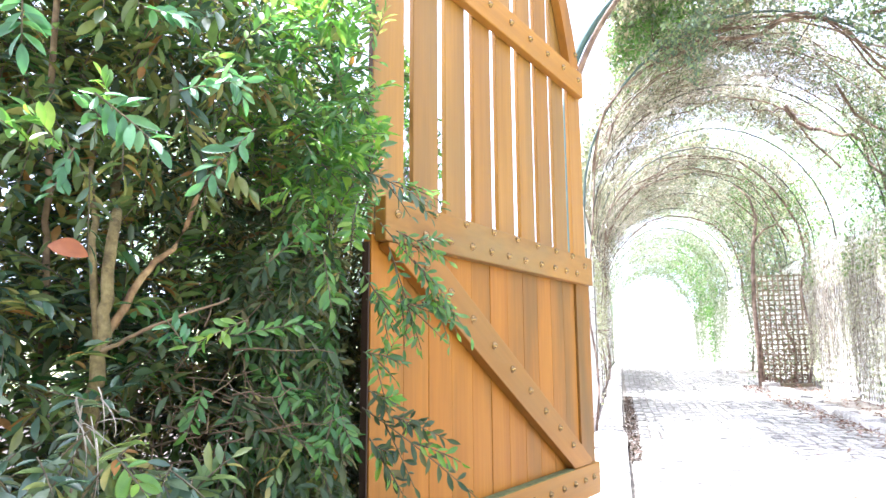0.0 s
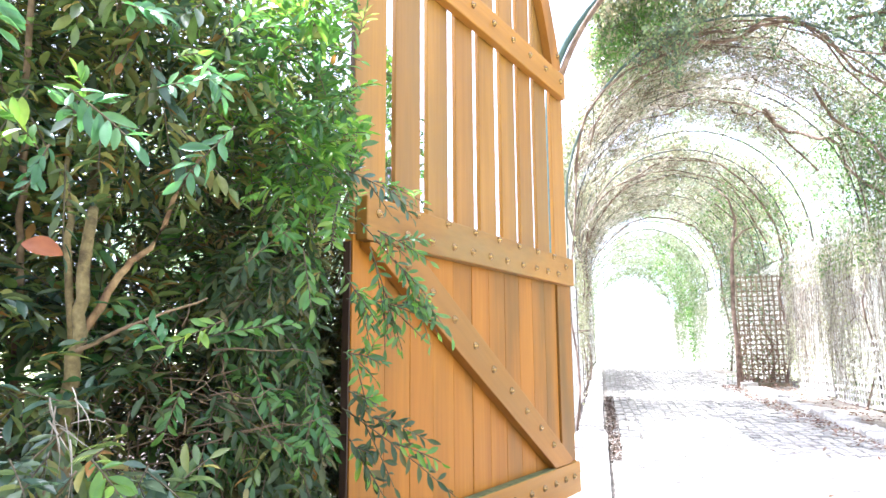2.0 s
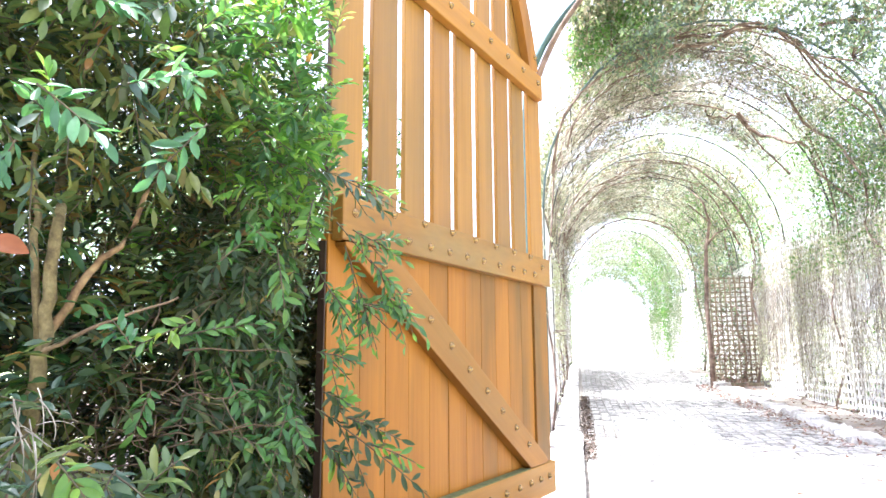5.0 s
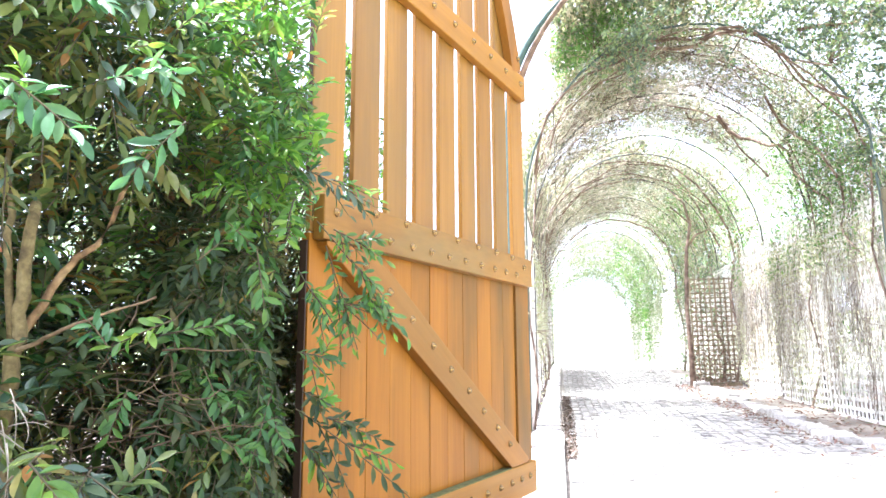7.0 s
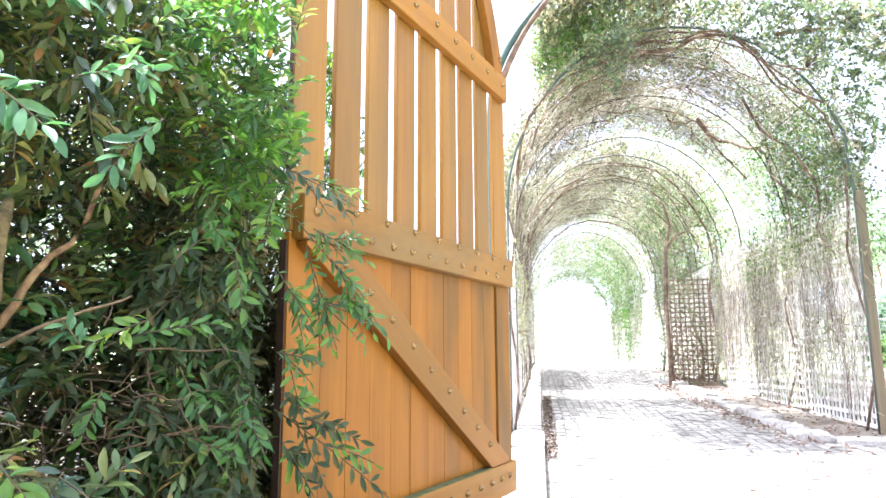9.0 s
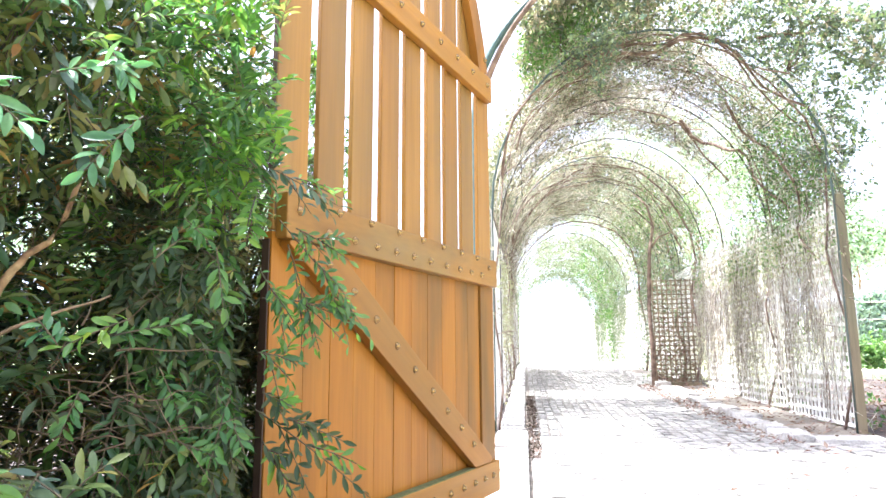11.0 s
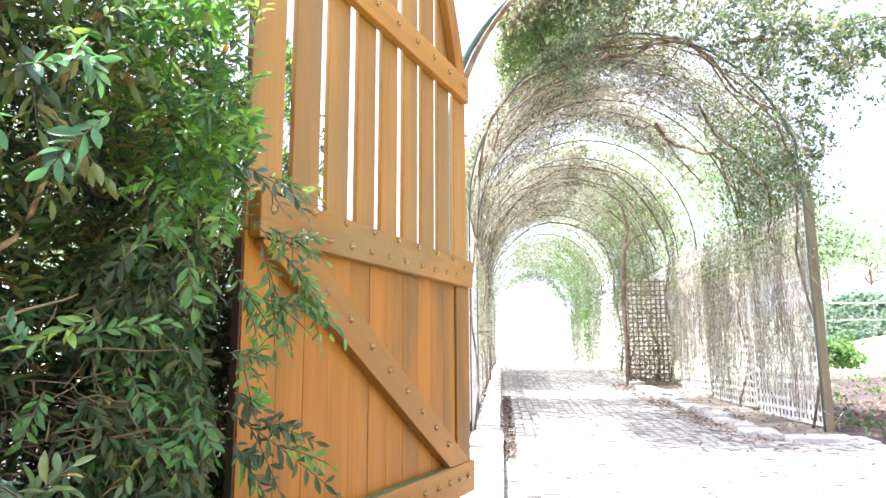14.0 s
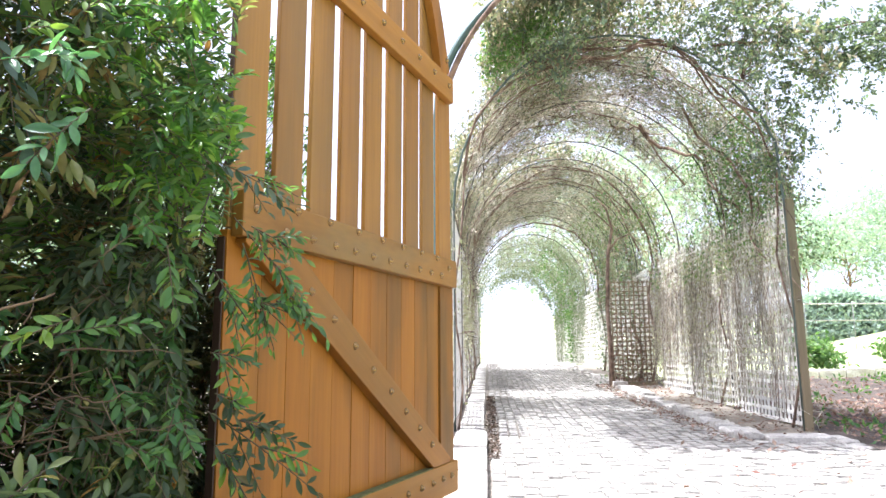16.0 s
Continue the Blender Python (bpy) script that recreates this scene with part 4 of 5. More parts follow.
def grow(count, d0, d1, fall, gap, inner=False):
    """Leafy shoots through the shrub's body, in clumps with gaps between."""
    made = 0
    while made < count:
        x, y, z = rnd.uniform(-3.0, -0.46), rnd.uniform(0.2, 3.0), rnd.uniform(0.02, 2.15)
        depth = shrub_depth(x, y, z)
        p = Vector((x, y, z))
        if depth < d0 or depth > d1 or x < -1.9 * y or not clear_of_gate(p):
            continue
        if rnd.random() < (depth - d0) * fall or noise.noise((x * 4.6, y * 4.6, z * 4.6)) < gap:
            continue
        near = p.xy.length
        off, rise = math.degrees(math.atan2(-x, y)) - 42.1, (z - EYE_Z) / near
        if (p - Vector((0, 0, EYE_Z))).length < 1.38:
            continue
        # the open fork of the trunk, and the bare tangle low down beside it
        if near < 1.50 and -6.5 < off < 4.2 and -0.15 < rise < 0.22 and rnd.random() < 0.96:
            continue
        if near < 1.70 and -10.5 < off < -2 and -0.15 < rise < -0.01 and rnd.random() < 0.66:
            continue
        if near < 1.62 and 2.2 < off < 6.0 and rise > 0.08 and rnd.random() < 0.7:
            continue
        if off < -7.5 and z > 1.22 and rnd.random() < (0.72 if inner else 0.30 + 0.35 * (z > 1.8)):
            continue
        # Leaf tone follows the light by zone: darker low by the gate, lighter elsewhere.
        k = rnd.random()
        right, high = off < -7.5, z > 1.08 + 0.25 * noise.noise((x * 3, y * 3, 0.5))
        size = rnd.uniform(0.040, 0.052)
        out = Vector((0.25, -0.55, 0.15)) + Vector((rnd.gauss(0, 0.6), rnd.gauss(0, 0.45), rnd.gauss(0, 0.5)))
        if inner:
            mat = LEAF_INNER if k < 0.72 else LEAF_SHADE
            size = rnd.uniform(0.036, 0.052)
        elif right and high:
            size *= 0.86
            mat = LEAF_DARK if k < 0.28 else LEAF_SHADE if k < 0.36 else LEAF_MID if k < 0.70 else LEAF_YOUNG
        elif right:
            mat = LEAF_SHADE if k < 0.66 else LEAF_DARK if k < 0.88 else LEAF_MID if k < 0.985 else LEAF_YOUNG
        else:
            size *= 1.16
            mat = LEAF_DARK if k < 0.5 else LEAF_SHADE if k < 0.68 else LEAF_PALE if k < 0.88 else LEAF_MID
        tip = p + out.normalized() * rnd.uniform(0.11, 0.24)
        if not clear_of_gate(tip, 0.12):
            continue
        sprig(p, tip, rnd.choice((4, 5, 6, 6, 7)), size, mat, rnd.uniform(0.05, 0.3), twigs if made % 2 == 0 or inner else None, 0.85)
        made += 1


def gather(name, ratio, detail, curl):
    for key, (pos, way, nrm, ln, mat) in ACC.items():
        ln = np.array(ln)
        tagged(leaves(name, np.array([to_shrub(p) for p in pos]), np.array(way), np.array(nrm), ln, ln * ratio, mat, shrub, detail, curl), kind="stuff")
    ACC.clear()


SKYWARD = Vector((0.42, -0.62, 0.66))
# long sprays leaning across the gate: base, tip, pairs of leaves, leaf length
GATE_SPRIGS = (
    (-0.63, 1.46, 1.32, -0.43, 1.56, 1.24, 9, 0.038), (-0.57, 1.53, 1.18, -0.36, 1.62, 0.93, 11, 0.036), (-0.55, 1.54, 1.12, -0.48, 1.59, 0.89, 8, 0.036),
    (-0.61, 1.54, 0.99, -0.40, 1.60, 0.98, 8, 0.036), (-0.59, 1.47, 1.05, -0.53, 1.51, 0.94, 6, 0.038), (-0.53, 1.54, 1.16, -0.41, 1.59, 1.10, 6, 0.034),
    (-0.60, 1.50, 0.86, -0.52, 1.53, 0.85, 5, 0.034), (-0.60, 1.50, 0.73, -0.34, 1.56, 0.56, 12, 0.040), (-0.58, 1.50, 0.66, -0.50, 1.51, 0.55, 7, 0.042),
    (-0.54, 1.52, 0.71, -0.41, 1.56, 0.67, 7, 0.036), (-0.58, 1.49, 0.77, -0.52, 1.51, 0.74, 4, 0.040))
for x0, y0, z0, x1, y1, z1, n, lf in GATE_SPRIGS:
    mat = LEAF_PALE if z0 > 1.3 else LEAF_MID if z0 > 0.8 else LEAF_SHADE
    a, b = Vector((x0, y0, z0)), Vector((x1, y1, z1))
    sprig(a, b, n, lf, mat, 0.10, twigs, 0.8, SKYWARD)
    for k in range(4 if z0 > 0.8 else 2):
        c = a.lerp(b, rnd.uniform(0.05, 0.7))
        sprig(c, c + (b - a) * rnd.uniform(0.3, 0.5) + Vector((rnd.gauss(0, 0.02), 0.0, rnd.gauss(-0.02, 0.04))), rnd.choice((4, 5, 6)), lf * 0.88, LEAF_YOUNG if k % 2 else mat, 0.12, twigs, 0.8, SKYWARD)
# bluish glossy leaves low down at the front
for i in range(50):
    w, r = radians(rnd.uniform(34.5, 50)), rnd.uniform(1.14, 1.36)
    p = Vector((-r * math.sin(w), r * math.cos(w), rnd.uniform(0.56, 0.75)))
    d = Vector((rnd.gauss(-0.02, 0.07), rnd.gauss(-0.04, 0.05), rnd.gauss(-0.05, 0.05)))
    sprig(p, p + d.normalized() * rnd.uniform(0.09, 0.16), rnd.choice((4, 5, 6)), rnd.uniform(0.042, 0.052), LEAF_PALE if i % 3 else LEAF_DARK, 0.15, twigs, 0.8, SKYWARD if i % 2 else None)
# olive leaves hanging in the upper shade and pale ones drooping beside the trunk
for i in range(46):
    w, r = radians(rnd.uniform(31, 49)), rnd.uniform(1.42, 1.62)
    p = Vector((-r * math.sin(w), r * math.cos(w), rnd.uniform(1.25, 1.75)))
    sprig(p, p + Vector((rnd.gauss(0, 0.05), rnd.gauss(-0.02, 0.05), -rnd.uniform(0.06, 0.15))), rnd.choice((4, 5, 5)), rnd.uniform(0.048, 0.060), LEAF_DARK if i % 4 else LEAF_PALE, 0.05, twigs, 0.75)
sprig((-0.94, 0.98, 1.20), (-0.93, 0.98, 1.03), 6, 0.044, LEAF_PALE, 0.0, twigs, 0.7)
grow(2350, 0.0, 0.50, 1.1, -0.08)
# shoots leaning to the gate's edge higher up; more young leaves stand for sunlight
made = 0
while made < 125:
    w, r = radians(rnd.uniform(20.6, 28)), rnd.uniform(1.42, 1.72)
    p = Vector((-r * math.sin(w), r * math.cos(w), rnd.uniform(1.18, 1.80)))
    tip = p + Vector((rnd.gauss(0.05, 0.06), rnd.gauss(-0.02, 0.05), rnd.gauss(0.01, 0.06)))
    if noise.noise(p * 5.0) < -0.25 or math.degrees(math.atan2(-tip.x, tip.y)) < 20.3 + rnd.uniform(-0.8, 0.8):
        continue
    k = rnd.random()
    sprig(p, tip, rnd.choice((5, 6, 7)), rnd.uniform(0.036, 0.046), LEAF_DARK if k < 0.18 else LEAF_MID if k < 0.55 else LEAF_YOUNG, 0.12, twigs if made % 2 else None, 0.8, SKYWARD if made % 3 == 0 else None)
    made += 1
# drooping shoots low beside the gate, most leaves toned dark for the shade
made = 0
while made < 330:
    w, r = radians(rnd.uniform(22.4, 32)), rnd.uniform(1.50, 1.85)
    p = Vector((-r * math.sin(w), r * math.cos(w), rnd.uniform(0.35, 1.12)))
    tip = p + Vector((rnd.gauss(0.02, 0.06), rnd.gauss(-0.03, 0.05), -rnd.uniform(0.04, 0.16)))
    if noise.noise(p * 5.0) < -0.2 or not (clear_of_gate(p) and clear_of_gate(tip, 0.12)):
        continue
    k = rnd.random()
    sprig(p, tip, rnd.choice((5, 6, 7)), rnd.uniform(0.036, 0.048), LEAF_SHADE if k < 0.74 else LEAF_DARK if k < 0.86 else LEAF_MID, 0.1, twigs if made % 2 else None, 0.8, SKYWARD if made % 3 == 0 else None)
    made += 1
gather("leaf_mass", 0.30, 1, 0.16)
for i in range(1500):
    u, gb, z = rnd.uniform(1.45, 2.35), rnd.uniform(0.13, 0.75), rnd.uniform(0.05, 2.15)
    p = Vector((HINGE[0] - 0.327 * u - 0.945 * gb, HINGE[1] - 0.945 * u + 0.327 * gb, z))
    sprig(p, p + Vector((rnd.gauss(-0.05, 0.05), rnd.gauss(-0.04, 0.06), rnd.gauss(0, 0.08))), 4, rnd.uniform(0.035, 0.05), LEAF_SHADE)
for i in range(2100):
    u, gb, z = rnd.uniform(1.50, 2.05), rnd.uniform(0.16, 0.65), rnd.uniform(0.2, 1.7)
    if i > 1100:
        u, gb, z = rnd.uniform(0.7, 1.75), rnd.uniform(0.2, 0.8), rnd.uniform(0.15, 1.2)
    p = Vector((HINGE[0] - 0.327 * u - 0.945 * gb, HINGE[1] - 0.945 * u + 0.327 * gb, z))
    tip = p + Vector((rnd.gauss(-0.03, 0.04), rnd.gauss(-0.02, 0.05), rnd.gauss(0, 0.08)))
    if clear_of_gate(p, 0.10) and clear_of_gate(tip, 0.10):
        sprig(p, tip, 5, rnd.uniform(0.034, 0.046), LEAF_SHADE, 0.12, twigs if i % 2 else None)
for i in range(95):
    w, r, z = (radians(rnd.uniform(17.6, 18.7)), rnd.uniform(2.75, 3.1), rnd.uniform(1.25, 2.3)) if i < 85 else (radians(rnd.uniform(15.0, 15.8)), rnd.uniform(2.9, 3.0), rnd.uniform(1.6, 1.95))
    p = Vector((-r * math.sin(w), r * math.cos(w), z))
    sprig(p, p + Vector((rnd.gauss(0, 0.03), rnd.gauss(0, 0.05), rnd.gauss(-0.03, 0.08))), 5, rnd.uniform(0.034, 0.046), LEAF_MID if i % 3 else LEAF_YOUNG, 0.12, twigs)
    twigs.append(([(p.x, p.y, z), (p.x - 0.05, p.y - 0.25, z - 0.3), (p.x - 0.18, p.y - 0.5, max(z - 0.9, 0.02))], [0.0015, 0.002, 0.003]))
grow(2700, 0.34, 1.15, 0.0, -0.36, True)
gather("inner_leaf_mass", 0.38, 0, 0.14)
tagged(tubes("twig_mass", [([to_shrub(p) for p in pts], r) for pts, r in twigs], TWIG, shrub, 4), kind="stuff")
# bare brown twigs: a tangle low beside the trunk, and loose ones through the whole inside
bare = []
for i in range(290):
    if i < 80:
        p = Vector((-0.90 + rnd.gauss(0, 0.08), 1.20 + rnd.uniform(-0.04, 0.20), 0.755 + rnd.gauss(0, 0.07)))
        d = Vector((rnd.gauss(0.08, 0.12), rnd.gauss(0.05, 0.10), rnd.gauss(-0.01, 0.09)))
    else:
        w, r = radians(rnd.uniform(20, 52)), rnd.uniform(1.66, 2.1)
        p = Vector((-r * math.sin(w), r * math.cos(w), rnd.uniform(0.4, 1.8)))
        d = Vector((rnd.gauss(0, 0.10), rnd.gauss(0, 0.08), rnd.gauss(0.08, 0.12)))
    if not (clear_of_gate(p) and clear_of_gate(p + d)):
        continue
    r0 = rnd.uniform(0.0010, 0.0024)
    bare.append(([to_shrub(v) for v in wavy(p, p + d, 5, 0.014, rnd)], [r0 * (1 - 0.13 * k) for k in range(6)]))
tagged(tubes("bare_twig_mass", bare, BROWN_TWIG, shrub, 4), "bare brown inner twigs", kind="stuff")

# foremost sprays, each leaf an object
BLUISH_SPRIGS = (
    (-0.83, 0.71, 1.40, -0.82, 0.71, 1.31, 4, 0.058), (-0.78, 0.81, 1.26, -0.69, 0.85, 1.19, 5, 0.064), (-0.71, 0.92, 1.30, -0.59, 0.93, 1.32, 6, 0.050),
    (-0.64, 1.05, 1.27, -0.70, 0.99, 1.17, 5, 0.054), (-0.80, 0.89, 1.22, -0.81, 0.82, 1.26, 3, 0.052), (-0.67, 0.99, 1.37, -0.64, 1.00, 1.32, 3, 0.046),
    (-0.78, 1.07, 0.87, -0.79, 1.03, 0.92, 2, 0.050), (-0.76, 0.88, 1.44, -0.70, 0.91, 1.43, 4, 0.050), (-0.95, 0.95, 1.23, -0.97, 0.93, 1.15, 3, 0.048))
YOUNG_SPRIGS = (
    (-0.86, 0.84, 1.18, -0.85, 0.76, 1.23, 5, 0.050), (-0.89, 0.82, 1.18, -0.88, 0.74, 1.21, 4, 0.052), (-0.80, 0.87, 1.25, -0.78, 0.82, 1.30, 3, 0.044),
    (-0.74, 0.87, 0.70, -0.69, 0.87, 0.66, 2, 0.052), (-0.70, 1.15, 0.92, -0.77, 1.07, 0.88, 5, 0.048), (-0.65, 1.33, 1.31, -0.54, 1.33, 1.34, 5, 0.044),
    (-0.63, 1.35, 1.39, -0.51, 1.33, 1.46, 5, 0.044), (-0.56, 1.37, 1.46, -0.48, 1.35, 1.47, 4, 0.040), (-0.76, 1.03, 1.41, -0.72, 1.05, 1.43, 4, 0.040),
    (-0.73, 1.14, 1.50, -0.66, 1.14, 1.56, 5, 0.042))
GREEN_SPRIGS = (
    (-0.72, 1.24, 1.04, -0.62, 1.25, 1.13, 5, 0.044), (-0.60, 1.27, 1.07, -0.58, 1.27, 0.96, 4, 0.050), (-0.74, 1.16, 0.89, -0.60, 1.22, 0.93, 6, 0.046),
    (-0.60, 1.37, 0.78, -0.62, 1.32, 0.64, 4, 0.044), (-0.71, 1.31, 0.69, -0.61, 1.33, 0.66, 4, 0.044), (-0.69, 1.30, 1.14, -0.64, 1.31, 1.10, 4, 0.040),
    (-0.71, 1.19, 1.54, -0.61, 1.23, 1.57, 6, 0.042), (-0.60, 1.37, 0.72, -0.56, 1.36, 0.66, 3, 0.042), (-0.73, 1.31, 0.83, -0.68, 1.31, 0.74, 4, 0.042),
    (-0.79, 1.15, 0.79, -0.80, 1.12, 0.72, 4, 0.046))
front_twigs = []
for rows, mat in ((BLUISH_SPRIGS, LEAF_TEAL), (YOUNG_SPRIGS, LEAF_ONE), (GREEN_SPRIGS, LEAF_GREEN)):
    leaf_shapes = []
    for c in (0.08, 0.18, 0.30):
        o = leaves("leaf", [(0, 0, 0)], [(1, 0, 0)], [(0, 0, 1)], 1.0, 0.35, mat, None, 2, c)
        leaf_shapes.append(o.data)
        bpy.data.objects.remove(o)
    for x0, y0, z0, x1, y1, z1, n, lf in rows:
        sprig((x0, y0, z0), (x1, y1, z1), n + 2, lf * 0.76, mat, 0.10, front_twigs, 0.8, SKYWARD)
    pos, way, nrm, ln, mat = ACC.pop(mat.name)
    for p, w, u, s in zip(pos, way, nrm, ln):
        xa = w.normalized()
        ya = u.cross(xa).normalized()
        za = xa.cross(ya)
        o = new("leaf", rnd.choice(leaf_shapes))
        o.parent = shrub
        o.matrix_basis = Matrix.Translation(to_shrub(p)) @ Matrix((xa, ya, za)).transposed().to_4x4() @ Matrix.Scale(s, 4)
for pts, r in front_twigs:
    tubes("twig", [([to_shrub(p) for p in pts], r)], TWIG, shrub, 5)
# dead straw-coloured stalks hanging before the trunk's foot
for i in range(12):
    p = Vector((-0.83 + rnd.uniform(-0.03, 0.04), 0.89 + rnd.uniform(-0.02, 0.03), 0.785 + rnd.uniform(-0.06, 0.02)))
    d = Vector((rnd.gauss(0.015, 0.03), rnd.uniform(-0.02, 0.02), -rnd.uniform(0.04, 0.14))) if i % 4 else Vector((rnd.uniform(0.03, 0.06), 0.02, rnd.uniform(-0.04, 0.0)))
    bow = Vector((rnd.gauss(0, 0.03), 0, rnd.gauss(0.01, 0.02)))
    line = [p + d * (k / 5) + bow * (k / 5) * (1 - k / 5) for k in range(6)]
    r0 = rnd.uniform(0.0008, 0.0016)
    tubes("dry_twig", [([to_shrub(v) for v in line], [r0 * (1 - 0.12 * k) for k in range(6)])], STRAW, shrub, 5)
dead = leaves("dead_leaf", [to_shrub((-0.965, 0.925, 1.045))], [(0.8, 0.25, -0.1)], [(0.3, -0.8, 0.5)], 0.066, 0.040, LEAF_RED, shrub, 2, 0.3)
tagged(dead, "single orange dead leaf caught in the twigs")

# ---- overhanging growth at the arbour's mouth ----
over = thing("overhanging_vine", (0, 0, 0), "loose leafy vine shoots hanging over the arbour's mouth", "vine")
pos, way, runs = [], [], []
for cx, cy, cz, sx, sy, sz, n in ((2.5, 6.3, 4.05, 0.75, 0.45, 0.36, 68), (3.1, 6.35, 3.75, 0.50, 0.4, 0.38, 78), (3.65, 6.3, 3.84, 0.38, 0.3, 0.24, 48), (4.15, 6.3, 3.94, 0.32, 0.25, 0.18, 42), (4.6, 6.25, 4.06, 0.26, 0.2, 0.14, 26),
                                  (0.72, 6.35, 3.98, 0.30, 0.35, 0.32, 40), (1.3, 6.25, 4.45, 0.9, 0.4, 0.22, 40), (3.16, 6.8, 3.0, 0.16, 0.35, 0.45, 34), (3.25, 7.6, 3.0, 0.22, 0.6, 0.45, 42)):
    made = 0
    while made < n:
        p = Vector((rnd.gauss(cx, sx * 0.55), rnd.gauss(cy, sy * 0.55), rnd.gauss(cz, sz * 0.55)))
        if noise.noise(p * 2.1) + 0.4 * noise.noise(p * 5) < -0.02:
            continue
        d = Vector((rnd.gauss(0.15, 0.6), rnd.gauss(-0.2, 0.5), rnd.gauss(-0.1, 0.5))).normalized() * rnd.uniform(0.18, 0.42)
        line = [p + d * k / 5 - Vector((0, 0, 0.10)) * (k / 5) ** 2 for k in range(6)]
        runs.append((line, [0.0035 - 0.0005 * k for k in range(6)]))
        for k in range(rnd.randint(22, 36)):
            f = rnd.random() * 5
            j = min(int(f), 4)
            pos.append(line[j].lerp(line[j + 1], f - j) + Vector((rnd.gauss(0, 0.018), rnd.gauss(0, 0.018), rnd.gauss(0, 0.018))))
            way.append(d.normalized() * 0.7 + Vector((rnd.gauss(0, 0.8), rnd.gauss(0, 0.8), rnd.gauss(-0.3, 0.6))))
        made += 1
pos, way = np.array(pos), np.array(way)
ln = 0.045 * rng.uniform(0.6, 1.25, len(pos))
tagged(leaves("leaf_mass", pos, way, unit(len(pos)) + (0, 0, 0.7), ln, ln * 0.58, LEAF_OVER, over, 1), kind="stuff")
for i in range(50):
    p = pos[rng.integers(len(pos))]
    if p[0] > 3.4 or p[2] < 3.5:
        continue
    runs.append((wavy(vault(min(max(0.5 + 0.135 * (p[0] - CX) + 0.03 * rnd.uniform(-1, 1), 0.42), 0.62), 6.7, 0.1), p, 9, 0.04, rnd), [0.006 - 0.0005 * k for k in range(10)]))
tagged(tubes("twig_mass", runs, VINE_BARK, over, 4), kind="stuff")
tubes("branch", [(wavy((2.4, 6.6, 4.0), (4.5, 6.3, 4.12), 9, 0.07, rnd), [0.022 - 0.0018 * k for k in range(10)])], VINE_BARK, over, 7)

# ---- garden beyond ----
def clump_tree(name, at, h, crown, n, leaf, label, mat=LEAF_HAZED, trunk=0.16, low=0.35):
    ob = thing(name, at, label, "tree" if h > 2 else "bush")
    r = random.Random(int(at[0] * 31 + at[1]))
    runs = [([(0, 0, -0.1), (0.03 * h, 0, h * 0.3), (0, 0.03 * h, h * 0.75)], [trunk, trunk * 0.7, trunk * 0.25])]
    tubes("trunk", runs, BARK, ob, 8)
    limbs, cl = [], []
    for i in range(18):
        a = r.uniform(0, 2 * math.pi)
        z0 = h * r.uniform(0.2, 0.6)
        rad = crown * r.uniform(0.4, 0.95)
        e = Vector((rad * math.cos(a), rad * math.sin(a), min(z0 + h * r.uniform(0.1, 0.4), h * 0.97)))
        limbs.append((wavy((0, 0, z0), e, 4, 0.05 * h, r), [trunk * 0.35 * (1 - 0.2 * k) for k in range(5)]))
        cl.append(e)
    tagged(tubes("limb_mass", limbs, BARK, ob, 5), kind="stuff")
    q = []
    for i in range(n):
        c = r.choice(cl)
        s = crown * 0.26
        q.append((c.x + r.gauss(0, s), c.y + r.gauss(0, s), max(c.z + r.gauss(0, s * 0.8), h * low * r.uniform(0.6, 1))))
    q = np.array(q)
    ln = leaf * rng.uniform(0.6, 1.3, n)
    tagged(leaves("crown", q, unit(n) + (0, 0, -0.3), unit(n) + (0, 0, 0.7), ln, ln * 0.6, mat, ob, 0), kind="stuff")
    return ob


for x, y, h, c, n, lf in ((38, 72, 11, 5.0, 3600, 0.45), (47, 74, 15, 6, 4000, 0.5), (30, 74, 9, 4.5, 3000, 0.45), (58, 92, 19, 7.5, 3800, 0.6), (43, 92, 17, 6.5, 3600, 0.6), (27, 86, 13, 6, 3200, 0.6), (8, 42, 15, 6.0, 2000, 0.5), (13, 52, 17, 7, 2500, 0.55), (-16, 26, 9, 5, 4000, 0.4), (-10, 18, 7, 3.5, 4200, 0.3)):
    clump_tree("tree", (x, y, ground_z(x, y)), h, c, n, lf, "broad-crowned tree on the grassy bank, leaves toned pale for haze", low=0.08)
clump_tree("bush", (7.75, 16.35, ground_z(7.75, 16.35)), 0.72, 0.52, 1700, 0.12, "small rounded green bush at the lawn's edge", LEAF_VINE_B, 0.03, 0.1)
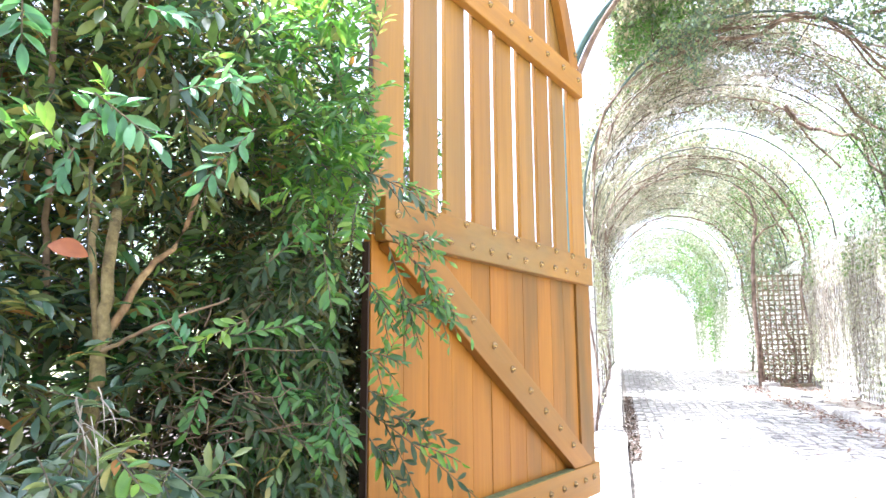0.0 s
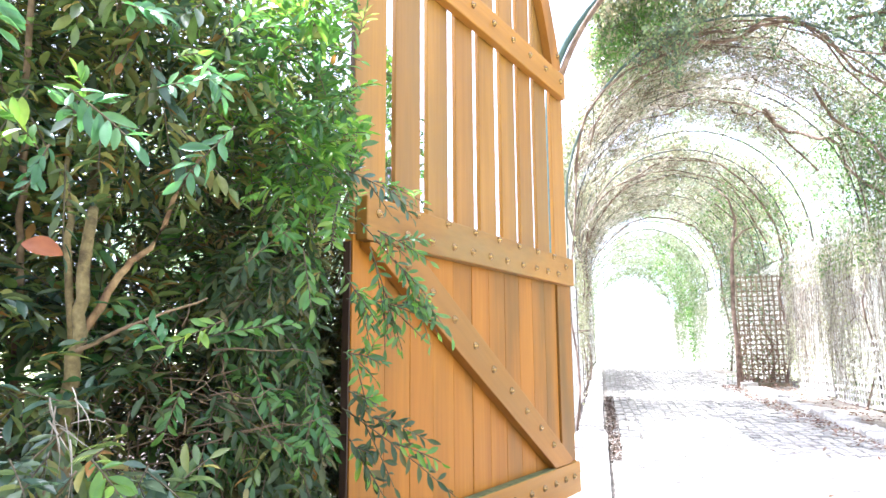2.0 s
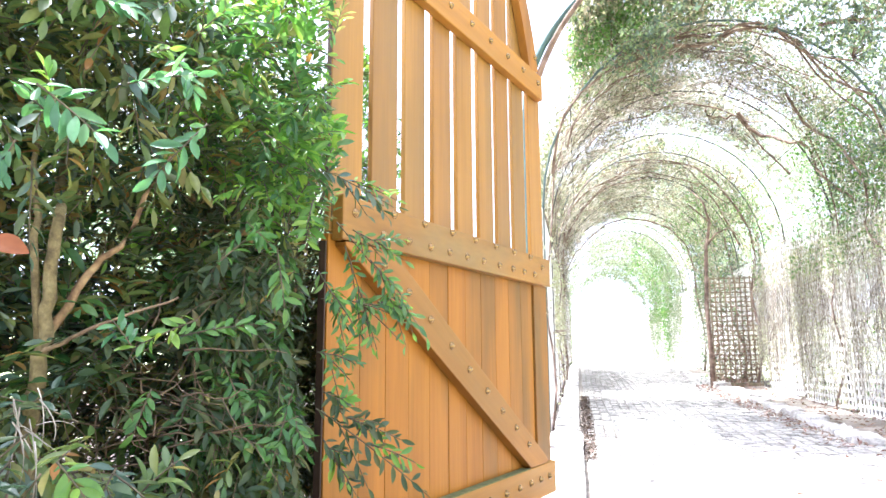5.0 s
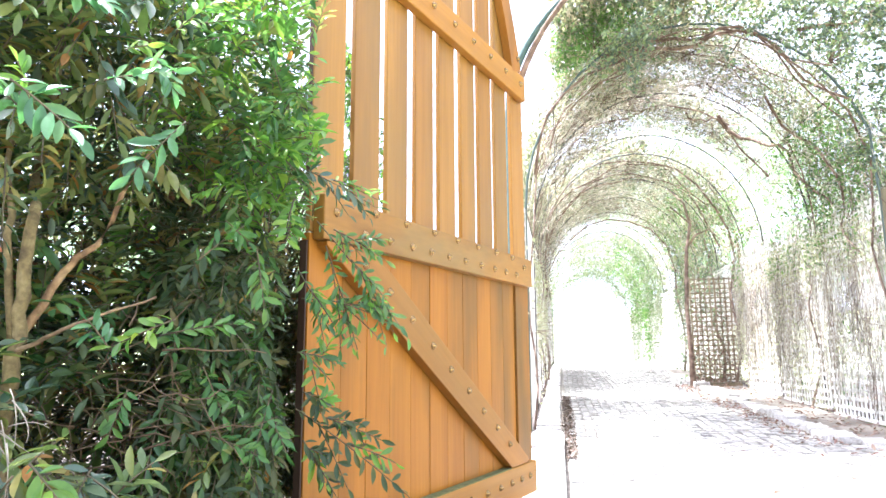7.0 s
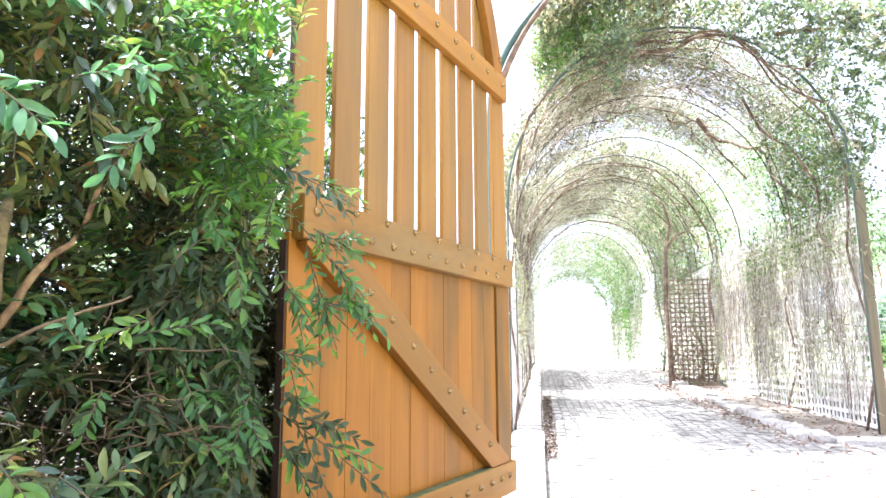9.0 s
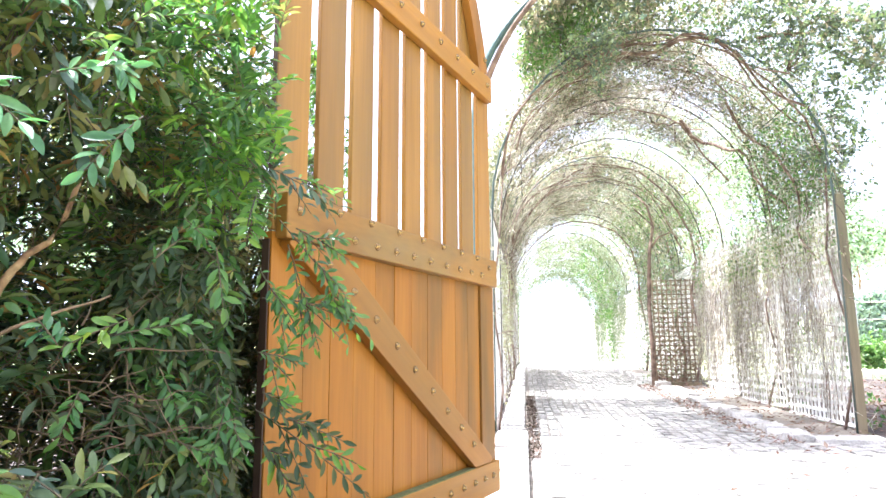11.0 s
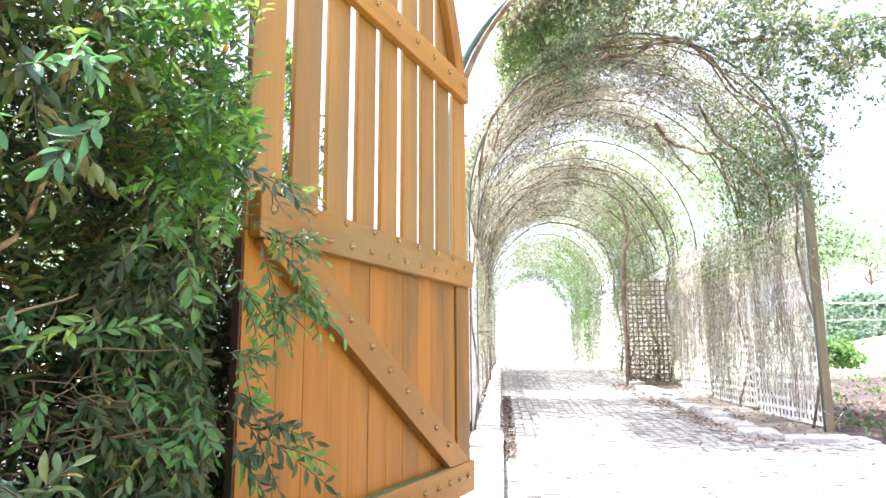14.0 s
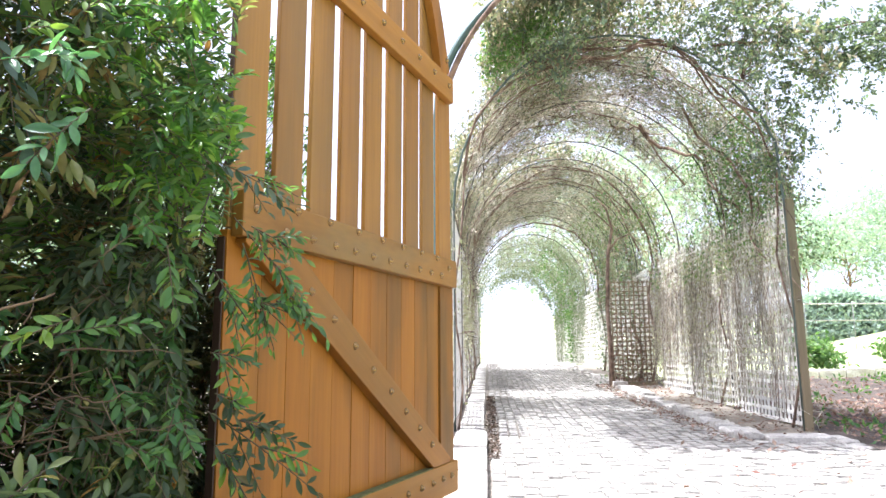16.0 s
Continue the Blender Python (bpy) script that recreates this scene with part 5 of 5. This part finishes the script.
clump_tree("bush", (9.8, 16.2, ground_z(9.8, 16.2)), 0.7, 0.55, 1300, 0.12, "small rounded green bush at the lawn's edge", LEAF_VINE_B, 0.03, 0.1)
# clipped far hedge
n = 9000
hx = rng.uniform(0, 1, n)
px, py = 15.6 + 5.2 * hx, 35.5 - 1.5 * hx + rng.uniform(-0.6, 0.6, n)
pz = np.array([ground_z(a, b) for a, b in zip(px, py)]) + rng.uniform(0, 2.3, n) * (0.85 + 0.25 * np.sin(hx * 5))
hedge = thing("far_hedge", (0, 0, 0), "clipped hedge on the grassy slope, leaves toned pale for haze", "hedge")
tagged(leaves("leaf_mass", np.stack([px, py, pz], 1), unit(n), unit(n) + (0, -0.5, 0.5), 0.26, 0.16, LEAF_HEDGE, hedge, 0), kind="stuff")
# low ground plants in the bed
n = 650
c = np.stack([rng.uniform(3.4, 8.0, 34), rng.uniform(5.5, 13.5, 34)], 1)
w = c[rng.integers(34, size=n)] + rng.normal(0, 0.12, (n, 2))
pz = np.array([ground_z(a, b) for a, b in w]) + 0.06 + np.abs(rng.normal(0, 0.06, n))
tagged(leaves("ground_plants", np.column_stack([w, pz]), unit(n) + (0, 0, 0.8), unit(n) + (0, 0, 0.5), 0.09, 0.045, LEAF_MID, None, 0), "small green ground-cover plants in the garden bed", "ground cover", kind="stuff")
# low garden wall and wire fence across the lawn's edge
wall = thing("edging_wall", (0, 0, 0), "low brown stone edging at the far side of the bed", "wall", kind="structure")
x = 5.6
i = 400
while x < 13:
    g = ground_z(x, 15.6)
    part("edging_stone", rough_block("k", x, x + 0.58, 15.5, 15.75, g - 0.1, g + 0.16, KERB, i, 0.02), KERB, wall)
    x += 0.6
    i += 1
fence = thing("wire_fence", (0, 0, 0), "thin pale wire fence on slender posts across the lawn", "fence")
fx = [10.5 + 1.8 * k for k in range(6)]
for x in fx:
    tubes("fence_post", [([(x, 26.5, ground_z(x, 26.5) - 0.1), (x, 26.5, 2.85)], [0.016, 0.016])], STEEL, fence, 6)
for z in (2.12, 2.76):
    tubes("fence_rail", [([(x, 26.5, z) for x in fx], [0.02] * len(fx))], KERB, fence, 6)
